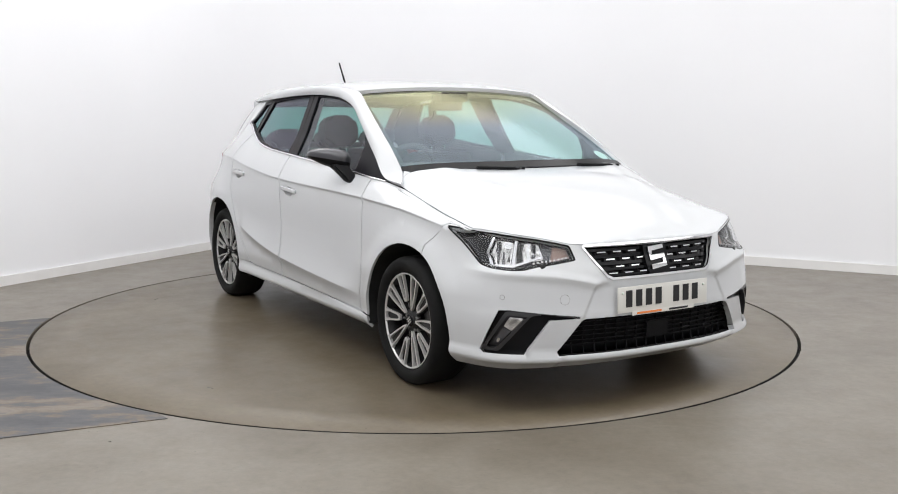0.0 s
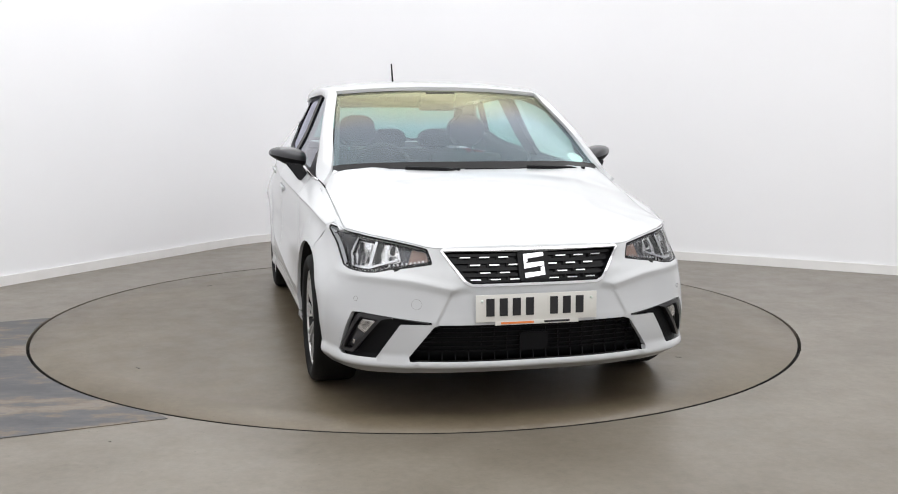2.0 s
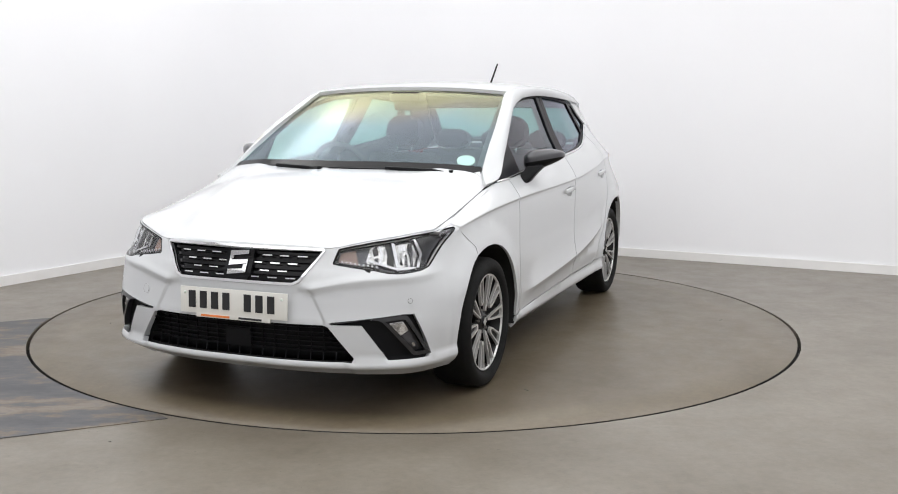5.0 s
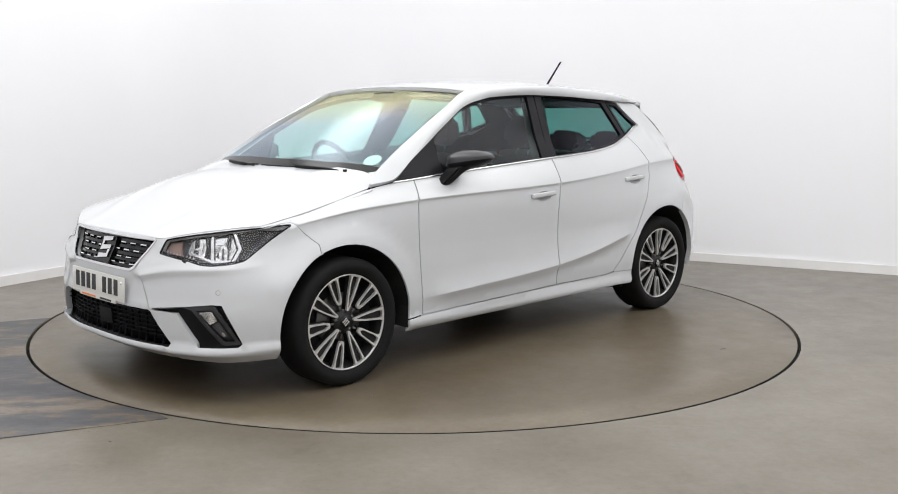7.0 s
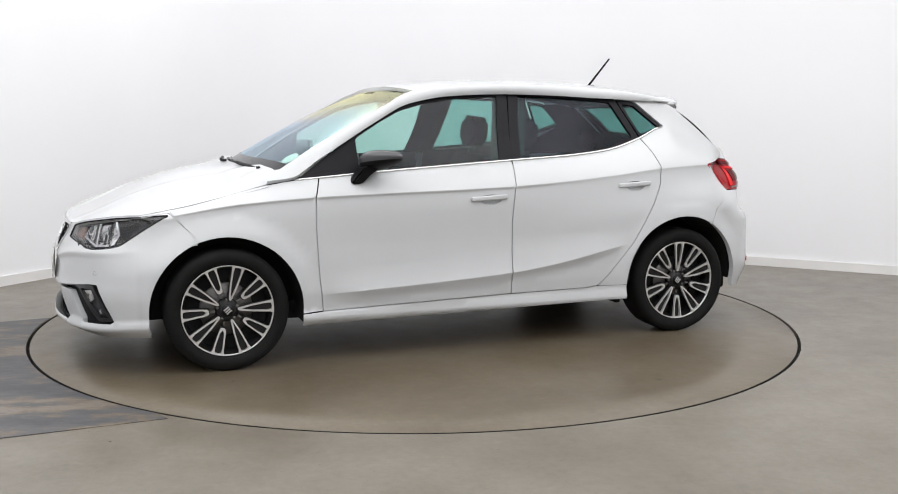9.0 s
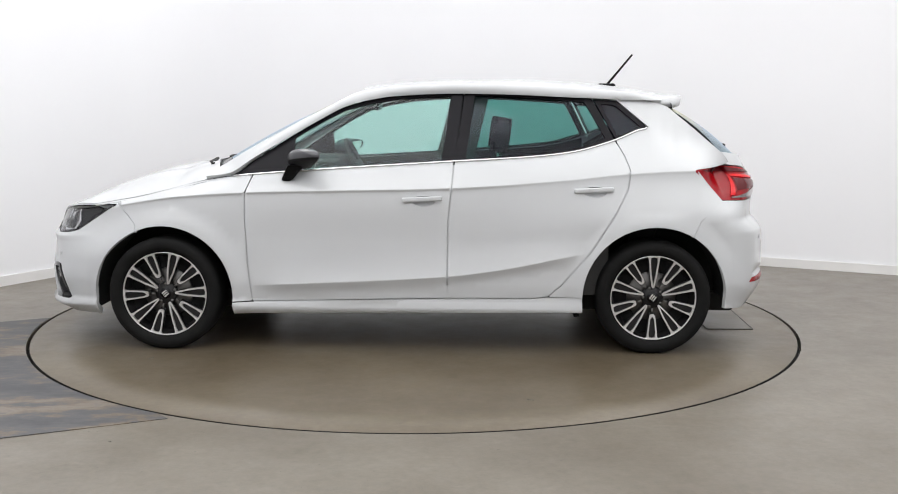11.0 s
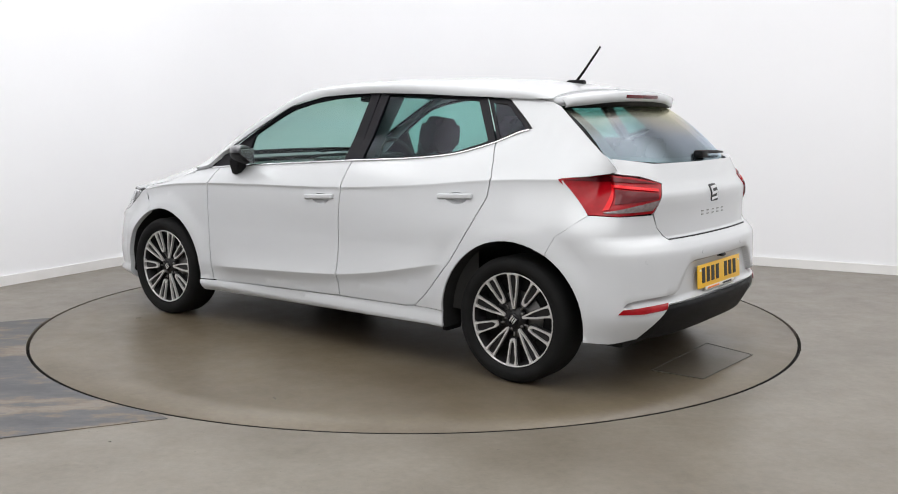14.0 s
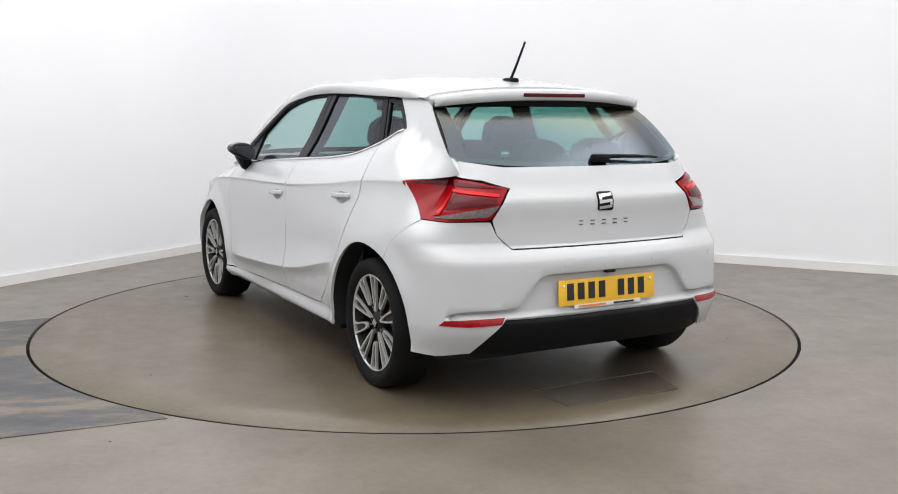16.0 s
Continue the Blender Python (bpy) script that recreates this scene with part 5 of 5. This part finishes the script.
bump_r_arch = [(s_at(x, side_base(x)), z) for x, z in ARCH_R if x < -1.485]
rb_half = [(HALF, 0.684), (s_at(-1.935, 0.48), 0.684), (s_at(-1.915, 0.545), 0.74), (s_at(-1.905, 0.575), 0.800), (s_at(-1.80, 0.757), 0.798), (s_at(-1.636, 0.833), 0.802), (s_at(-1.5715, 0.848), 0.746), (s_at(-1.5135, 0.857), 0.704), (s_at(-1.477, 0.86), 0.632), (s_at(-1.4745, 0.86), 0.6185)] + bump_r_arch + [(s_at(-1.655, 0.83), 0.245), (s_at(-1.76, 0.785), 0.236), (4.610, 0.248), (4.745, 0.379), (4.760, 0.404), (HALF, 0.409)]
rb_poly = rb_half + [(R(a), b) for a, b in rb_half[::-1] if a < HALF - 1e-6]
part("rear_bumper", panel_mesh("rear_bumper", rb_poly, shell, PAINT, grid=0.026, lip=0.03, extra=[(s, z) for z in (0.618, 0.632, 0.646, 0.660, 0.674) for s in np.arange(S_R0 + 0.1, 2 * HALF - S_R0 - 0.1, 0.018)] + [(q, apron_line(a) + d) for a in np.arange(4.485, HALF, 0.009) for d in (-0.014, -0.009, -0.003, 0.002) for q in (a, R(a))]), PAINT, car, "pearl white rear bumper")
# black strip that paints the dark of the gap between boot and bumper
seal = [(s_at(-1.937, 0.47), 0.683), (s_at(-1.937, 0.47), 0.691)]
part("boot_gap_shade", panel_mesh("boot_gap_shade", [seal[1], seal[0], (HALF, 0.683), (R(seal[0][0]), 0.683), (R(seal[0][0]), 0.691), (HALF, 0.691)], inset(shell, 0.003), GAP_MAT, grid=0.05, lip=0), GAP_MAT, car, "black strip that paints the shade in the boot gap")
dif_poly = [(HALF, 0.407), (4.762, 0.402), (4.742, 0.376), (4.617, 0.248), (4.66, 0.238), (4.85, 0.234), (HALF, 0.242)]
part("diffuser", panel_mesh("diffuser", dif_poly + [(R(a), b) for a, b in dif_poly[::-1] if a < HALF - 1e-6], inset(shell, 0.008), BLACK, grid=0.04, lip=0.06), BLACK, car, "black lower rear diffuser")
refl = [(4.477, 0.376), (4.503, 0.398), (4.755, 0.405), (4.742, 0.380), (4.606, 0.371)]
panel("rear_reflector", refl, inset(shell, -0.005), RED, car, "red rear reflector", grid=0.03, lip=0.01)
for a, z in ((s_at(-1.87, 0.645), 0.602), (s_at(-1.958, 0.235), 0.612)):
    for s in (a, R(a)):
        part("parking_sensor", panel_mesh("parking_sensor", arc(s, z, 0.011, 0, 340, 17), inset(shell, -0.002), PAINT, grid=0.03, lip=0.008), PAINT, car)
for s, z, r in ((0.7588, 0.494, 0.011), (-0.7588, 0.494, 0.011), (-s_at(2.0, 0.49), 0.482, 0.024)):
    part("parking_sensor" if r < 0.02 else "tow_eye_cover", panel_mesh("cover", arc(s, z, r, 0, 345, 23), inset(shell, -0.0015), PAINT, grid=0.03, lip=0.006), PAINT, car)
for u, z, r in [(q, z, 0.0115) for a, z in ((s_at(-1.87, 0.645), 0.602), (s_at(-1.958, 0.235), 0.612)) for q in (a, R(a))] + [(0.7588, 0.494, 0.0115), (-0.7588, 0.494, 0.0115), (-s_at(2.0, 0.49), 0.482, 0.0245)]:
    loop = [inset(shell, -0.0012)(a, b) for a, b in arc(u, z, r * 0.85, 0, 360, 24)]
    part("sensor_joint", tube(loop, 0.0009 if r < 0.02 else 0.0006, 5), DISC_EDGE, car)
bd = [(HALF + a, 0.872 + b) for a, b in rounded([(-0.043, -0.040), (0.043, -0.040), (0.043, 0.040), (-0.043, 0.040)], 0.012, 3)]
em = part("rear_emblem", panel_mesh("rear_emblem", bd, inset(shell, -0.003), GLOSS_BLACK, grid=0.04, lip=0.004), GLOSS_BLACK, car, "dark rear badge")
badge_bars(lambda u, v: inset(shell, -0.005)(HALF + u, v + 0.872), 0.070, 0.062, em, CHROME)
for k, d in ((k, d) for k in range(5) for d in (-0.008, 0.008)):
    s = HALF + (k - 2) * 0.062 - 0.005
    part("letter_bar", panel_mesh("letter_bar", [(s - 0.011, 0.781 + d), (s + 0.011, 0.781 + d), (s + 0.011, 0.786 + d), (s - 0.011, 0.786 + d)], inset(shell, -0.002), STEEL, grid=0.05, lip=0.004), STEEL, car, "small chrome badge bar")


def number_plate(m, material, label):
    """A plate with plain bars for its characters: local x across, z up, facing +y."""
    pl = part("number_plate", box(0, 0, 0, 0.52, 0.006, 0.111, 0.002), material, car, label)
    pl.matrix_local = m
    for x in (0.200, 0.144, 0.088, 0.032, -0.072, -0.128, -0.184):
        part("plate_bar", box(x, 0.004, 0.004, 0.034, 0.003, 0.072), INK, pl)
    for x in (-0.235, 0.235):
        part("plate_screw", tube([(x, 0.002, 0.03), (x, 0.006, 0.03)], 0.006, 10), STICKER, pl)
    strip = part("dealer_strip", box(0, 0.001, -0.062, 0.36, 0.005, 0.018, 0.001), PLATE_WHITE, pl, "white dealer strip under the plate")
    part("print_bar", box(0.085, 0.005, -0.062, 0.14, 0.002, 0.008), ORANGE, strip)
    part("print_bar", box(-0.085, 0.005, -0.062, 0.11, 0.002, 0.008), INK, strip)
    return pl


number_plate(pose(2.067, 0, 0.466, 2, 0, -90), PLATE_WHITE, "white front number plate with dark bars")
number_plate(pose(-1.945, 0.014, 0.492, 4, 0, 90), PLATE_YELLOW, "yellow rear number plate with dark bars")
wp = part("rear_wiper", tube([(-1.80, -0.03, 1.058), (-1.805, -0.12, 1.062), (-1.80, -0.26, 1.058), (-1.775, -0.39, 1.052)], 0.011, 8, 0.5), BLACK, car, "black rear wiper")
part("wiper_hub", box(-1.808, -0.035, 1.055, 0.045, 0.085, 0.036, 0.012), BLACK, wp)
part("camera_nub", box(-1.950, 0.01, 0.574, 0.03, 0.05, 0.014, 0.005), GLOSS_BLACK, car, "small reversing camera")
ae = part("aerial", tube([(-1.112, 0, 1.405), (-1.16, 0.002, 1.462), (-1.262, 0.012, 1.588)], 0.0078, 8, 0.7), BLACK, car, "black roof aerial")
part("aerial_base", box(-1.118, 0, 1.404, 0.105, 0.040, 0.036, 0.014), BLACK, ae)

# mirrors and handles
for sgn in (1, -1):
    bm = bmesh.new()
    lo = [bm.verts.new((x, sgn * y, z)) for x, y, z in ((0.672, 0.765, 0.893), (0.655, 0.828, 0.890), (0.600, 0.835, 0.893), (0.598, 0.765, 0.905))]
    mi = [bm.verts.new((x, sgn * y, z)) for x, y, z in ((0.640, 0.80, 0.945), (0.632, 0.868, 0.940), (0.560, 0.868, 0.945), (0.558, 0.80, 0.950))]
    hi = [bm.verts.new((x, sgn * y, z)) for x, y, z in ((0.620, 0.82, 0.985), (0.60, 0.90, 0.985), (0.51, 0.90, 0.985), (0.51, 0.82, 0.985))]
    for a, b in ((lo, mi), (mi, hi)):
        for k in range(4):
            bm.faces.new((a[k], a[(k + 1) % 4], b[(k + 1) % 4], b[k]))
    bm.faces.new(lo)
    bm.faces.new(hi)
    bmesh.ops.bevel(bm, geom=list(bm.edges), offset=0.008, segments=2, affect="EDGES")
    smooth_bm(bm, 50)
    mirror = part("door_mirror", bm, BLACK, car, "black mirror arm with a grey cap")

    def mirror_shell(top):
        b = bmesh.new()
        bmesh.ops.create_uvsphere(b, u_segments=32, v_segments=20, radius=1)
        b.verts.ensure_lookup_table()
        flat = [v.co.copy() for v in b.verts]
        for v in b.verts:
            x, y, z = v.co
            t = (y + 1) / 2
            z2 = abs(z) ** 0.8 * (0.056 * (1 - 0.30 * t) if z > 0 else -(0.072 - 0.046 * t))
            x2 = abs(x) ** 0.85 * (0.100 - 0.045 * t) if x > 0 else max(x * 0.09, -0.042)
            v.co = (0.545 + x2 - 0.085 * t * t, sgn * (0.880 + y * 0.096), 1.005 + z2 + 0.026 * t)
        gone = [f for f in b.faces if (sum(flat[v.index].z for v in f.verts) / len(f.verts) > -0.12) != top]
        bmesh.ops.delete(b, geom=gone, context="FACES")
        return smooth_bm(b, 60)
    part("mirror_cap", mirror_shell(True), MIRROR_GREY, mirror, "glossy dark grey mirror cap")
    part("mirror_housing", mirror_shell(False), BLACK, mirror)
    gl = rounded([(-0.072, -0.052), (0.070, 0.012), (0.074, 0.046), (-0.068, 0.040)], 0.018, 3)
    part("mirror_glass", prism(gl, lambda u, v, w: (0.500 - 0.012 + w - 0.30 * (u + 0.07), sgn * (0.882 + u), 1.006 + v), 0.004), MIRROR, mirror, "mirror glass")
    for xc, zc in ((-0.076, 0.808), (-0.958, 0.858)):
        y = side(xc, zc)
        bx, bz = BOWLS[0] if xc > -0.5 else BOWLS[1]

        def dish(u, v):
            a = 2 * math.pi * u
            dx, dz = 0.0635 * v * math.cos(a), (0.0345 if math.sin(a) < 0 else 0.0255) * v * math.sin(a)
            return Vector((bx + dx, sgn * (side(bx + dx, bz + dz) - 0.0005 - 0.021 * (1 - abs(v) ** 2.5)), bz + dz))
        part("handle_recess", patch_mesh("handle_recess", dish, 24, 7, PAINT, 0.0, 1 if sgn > 0 else -1), PAINT, car, "hollow behind the door handle")
        bm = box(0, 0, 0, 0.205, 0.018, 0.032, 0.0085, seg=3)
        for v in bm.verts:
            f = abs(v.co.x) / 0.1025
            v.co.z *= 1 - 0.30 * f ** 3
            v.co.z += 0.003 * (1 - f)
            v.co.y -= 1.5 * v.co.x ** 2
        bm.transform(pose(xc, sgn * (y + 0.020), zc, 0, 3, 0) @ Matrix.Diagonal((1, sgn, 1, 1)))
        part("door_handle", bm, PAINT, car, "pearl white door handle")

# inside
for flip in (1, -1):
    for x0, x1, nm in ((0.80, -0.22, "front_door_card"), (-0.26, -1.05, "rear_door_card")):
        bm = bmesh.new()
        n = 12
        rows = []
        for k in range(n + 1):
            x = x0 + (x1 - x0) * k / n
            rows.append([bm.verts.new((x, flip * (side(x, z) - d), z)) for z, d in ((belt_z(x) - 0.012, 0.02), (belt_z(x) - 0.015, 0.075), (0.72, 0.10), (0.30, 0.10))])
        for a, b in zip(rows, rows[1:]):
            for j in range(3):
                bm.faces.new((a[j], a[j + 1], b[j + 1], b[j]))
        part(nm, smooth_bm(bm), DASH_MAT, car, "dark inner door card")
    bm = bmesh.new()
    rows = [[bm.verts.new((x + dx, flip * (side(x, z) - 0.05), z)) for dx in (-0.13, 0.07)] for x, z in ((-0.20, 0.98), (-0.235, 1.1), (-0.27, 1.25), (-0.29, 1.345))]
    for a, b in zip(rows, rows[1:]):
        bm.faces.new((a[0], a[1], b[1], b[0]))
    part("inner_pillar", bm, DASH_MAT, car)
part("dashboard", merge(box(0.72, 0, 0.86, 0.46, 1.36, 0.16, 0.05), box(0.60, -0.36, 0.945, 0.22, 0.36, 0.07, 0.03), box(0.56, 0.02, 0.80, 0.20, 0.34, 0.34, 0.04)), DASH_MAT, car, "dark grey dashboard")
wh = lathe([(0.172 + 0.015 * math.cos(a), 0.015 * math.sin(a)) for a in [2 * math.pi * k / 8 for k in range(9)]], 32)
wh.transform(pose(0.40, -0.36, 0.915, 0, 0, 0) @ pose(0, 0, 0, 0, 25, 0) @ pose(0, 0, 0, 0, 0, 90))
sw = part("steering_wheel", wh, DASH_MAT, car, "black steering wheel")
part("wheel_boss", box(0, 0, 0, 0.05, 0.30, 0.07, 0.02, m=pose(0.405, -0.36, 0.91, 0, 25, 0)), DASH_MAT, sw)


def seat(x, y, wide, lean, z0=0.30):
    ob = part("seat", box(0.08, 0, 0.06, 0.50, wide, 0.18, 0.06, m=pose(x, y, z0)), SEAT_CLOTH, car, "dark grey cloth seat")
    part("backrest", box(0, 0, 0.30, 0.15, wide, 0.62, 0.065, m=pose(x - 0.20, y, z0 + 0.10, 0, -lean, 0)), SEAT_CLOTH, ob)
    return ob


def headrest(x, y, z, w, h, parent):
    bm = prism(rounded([(-0.46 * w, -0.5 * h), (0.46 * w, -0.5 * h), (0.5 * w, 0.1 * h), (0.36 * w, 0.5 * h), (-0.36 * w, 0.5 * h), (-0.5 * w, 0.1 * h)], 0.06, 5), lambda u, v, d: (0.05 + d, u, v), 0.10)
    bmesh.ops.bevel(bm, geom=[e for e in bm.edges if abs(e.verts[0].co.x - e.verts[1].co.x) < 1e-5], offset=0.022, segments=3, affect="EDGES")
    bm.transform(pose(x, y, z, 0, -8, 0))
    hr = part("headrest", smooth_bm(bm, 40), SEAT_CLOTH, parent)
    for d in (-0.05, 0.05):
        part("headrest_post", tube([(x + 0.012, y + d, z - h * 0.3), (x + 0.02, y + d, z - h / 2 - 0.09)], 0.006, 8), CHROME, hr)


for y in (0.36, -0.36):
    st = seat(-0.12, y, 0.50, 17)
    headrest(-0.490, y, 1.128, 0.235, 0.19, st)
bench = seat(-0.98, 0, 1.22, 20)
for y in (0.36, 0.0, -0.36):
    headrest(-1.365, y, 1.055, 0.26, 0.13, bench)
part("parcel_shelf", box(-1.60, 0, 0.965, 0.34, 1.10, 0.02, 0.005), DASH_MAT, car)
part("cabin_mirror", box(0.23, 0, 1.29, 0.03, 0.21, 0.065, 0.015, m=None), GLOSS_BLACK, car, "dark inside mirror")
part("mirror_mount", box(0.275, 0, 1.335, 0.11, 0.19, 0.055, 0.02), BLACK, car)
for y in (0.34, -0.34):
    part("sun_visor", box(0, 0, 0, 0.13, 0.42, 0.018, 0.006, m=pose(0.16, y, 1.352, 0, 8, 0)), HEADLINER, car)
part("floor_pan", merge(box(-0.1, 0, 0.24, 3.3, 1.26, 0.10, 0.02), box(0, 0, 0.26, 1.72, 1.56, 0.10, 0.02), box(-1.80, 0, 0.40, 0.10, 1.0, 0.30, 0.03), box(1.80, 0, 0.42, 0.30, 1.16, 0.42, 0.03), box(1.28, 0, 0.55, 0.72, 1.10, 0.44, 0.05), box(-1.28, 0, 0.62, 0.74, 1.10, 0.5, 0.05)), DARK, car, "black underbody and floor pan")
for cx, r0 in ((1.281, 0.372), (-1.281, 0.380)):
    for sgn in (1, -1):
        bm = bmesh.new()
        n = 26
        ring = []
        for k in range(n + 1):
            a = radians(-12 + (204 if cx > 0 else 194) * k / n)
            px, pz = cx + r0 * math.cos(a), 0.295 + r0 * math.sin(a)
            yo = side(px, max(pz, 0.2)) - 0.006
            ring.append([bm.verts.new((px, sgn * yo, pz)), bm.verts.new((px, sgn * 0.55, pz))])
        for a, b in zip(ring, ring[1:]):
            bm.faces.new((a[0], a[1], b[1], b[0]))
        bm.faces.new([r[1] for r in ring])
        part("wheel_arch_liner", bm, DARK, car, "black wheel arch liner")

for sgn in (1, -1):
    part("stone_guard", box(-0.885, sgn * 0.77, 0.215, 0.03, 0.12, 0.05, 0.008), BLACK, car)

# wheels
WZ, WR = 0.297, 0.298
ty = [(0.222, -0.075), (0.240, -0.098), (0.268, -0.104), (0.288, -0.094), (WR, -0.072), (WR + 0.001, 0.0), (WR, 0.072), (0.288, 0.094), (0.268, 0.104), (0.240, 0.098), (0.222, 0.080)]


def build_wheel():
    """A wheel with its outside towards +y."""
    wheel = part("wheel", lathe([(0.205, -0.08), (0.20, 0.03), (0.212, 0.06), (0.2205, 0.082), (0.2235, 0.086), (0.2235, 0.078)], 72), ANTHRACITE, None)
    part("tyre", lathe(ty, 72, close=False), RUBBER, wheel, "black road tyre")
    part("rim_edge", lathe([(0.2225, 0.080), (0.2225, 0.0865), (0.2175, 0.0865), (0.2165, 0.078)], 72), MACHINED, wheel, "machined rim edge")
    part("backing", lathe([(0.02, 0.01), (0.205, 0.01)], 40), DARK, wheel)
    part("brake_disc", lathe([(0.05, 0.02), (0.128, 0.02), (0.130, 0.014), (0.06, 0.012)], 40), STEEL, wheel, "worn steel brake disc")
    for k in range(10):
        long = k % 2 == 0
        r_in = 0.050 if long else 0.090
        w_in, w_mid, w_out, wb = (0.006, 0.0185, 0.0260, 0.0078) if long else (0.0125, 0.0180, 0.0250, 0.0070)
        m = pose(0, 0, 0, 0, 36 * k + 90, 0)
        web = prism([(r_in - 0.004, -w_in - 0.003), (0.12, -w_mid - 0.002), (0.214, -w_out - 0.004), (0.214, w_out + 0.004), (0.12, w_mid + 0.002), (r_in - 0.004, w_in + 0.003)], lambda u, v, w: m @ Vector((u, 0.058 + 0.012 * u / 0.2 + w, v)), 0.024)
        spoke = part("spoke", web, ANTHRACITE, wheel, "dark spoke with two machined ribs")
        for sg in (1, -1):
            edge_out = [(r_in, w_in * 0.6), (r_in + 0.006, w_in + 0.001), (0.12, w_mid), (0.188, w_out), (0.204, w_out + 0.002), (0.2125, w_out + 0.006), (0.2165, w_out + 0.013), (0.2185, w_out + 0.022)]
            edge_in = [(0.2185, 0.0), (0.214, 0.0), (0.211, w_out - wb - 0.002), (0.188, w_out - wb), (0.12, w_mid - wb * 0.95), (r_in + 0.024, max(w_in - wb * 0.45, 0.002)), (r_in + 0.010, 0.0), (r_in, 0.0)]
            rib = prism([(a, sg * b) for a, b in edge_out + edge_in], lambda u, v, w: m @ Vector((u, 0.068 + 0.016 * u / 0.2 + w, v)), 0.014)
            part("rib", rib, MACHINED, spoke)
        if not long:
            part("bolt_pocket", box(0, 0, 0, 0.022, 0.012, 0.010, 0.004, m=m @ pose(0.070, 0.058, 0)), STEEL, spoke)
    part("hub", lathe([(0.058, 0.04), (0.056, 0.060), (0.034, 0.066), (0.030, 0.070), (0.001, 0.071)], 40), ANTHRACITE, wheel)
    cap = part("hub_cap", lathe([(0.030, 0.068), (0.028, 0.074), (0.001, 0.075)], 32), GLOSS_BLACK, wheel)
    for dz in (-0.011, 0.0, 0.011):
        part("cap_bar", box(0, 0.0755, dz, 0.030, 0.003, 0.006, m=pose(0, 0, 0, 0, 18, 0)), MACHINED, cap)
    for k in range(5):
        a = radians(72 * k + 36)
        part("wheel_bolt", tube([(0.05 * math.cos(a), 0.045, 0.05 * math.sin(a)), (0.05 * math.cos(a), 0.064, 0.05 * math.sin(a))], 0.008, 6), STEEL, wheel)
    return wheel


first = build_wheel()
first.parent = car
first.matrix_local = pose(1.281, 0.757, WZ, 0, 21, 0)
tagged(first, "ten-spoke dark alloy wheel with machined ribs", group="car wheels")
for x, y, a, turn in ((-1.281, 0.750, 0, 36), (1.281, -0.757, 180, 20), (-1.281, -0.750, 180, 5)):
    w = copy_thing(first, pose(x, y, WZ, 0, 0, a) @ pose(0, 0, 0, 0, turn, 0))

# lining of the hind pillars and rails
panel("pillar_lining", [(-1.06, 1.06), (-1.24, 1.165), (-1.08, 1.305), (-1.2, 1.315), (-1.33, 1.290), (-1.50, 1.16), (-1.62, 1.05), (-1.60, 0.97), (-1.10, 0.97)], inset(flank, 0.022, -1), DASH_MAT, car, "dark pillar lining", out=-1, lip=0, grid=0.05)


# ---- what moves ----
def motions():
    turn_rows = [(t, pose(0, 0, 0, 0, 0, a)) for t, a in TURN]
    walk(turntable, turn_rows)
    walk(car, [(t, m @ Matrix.Translation((*CAR_AT, 0))) for t, m in turn_rows])


motions()
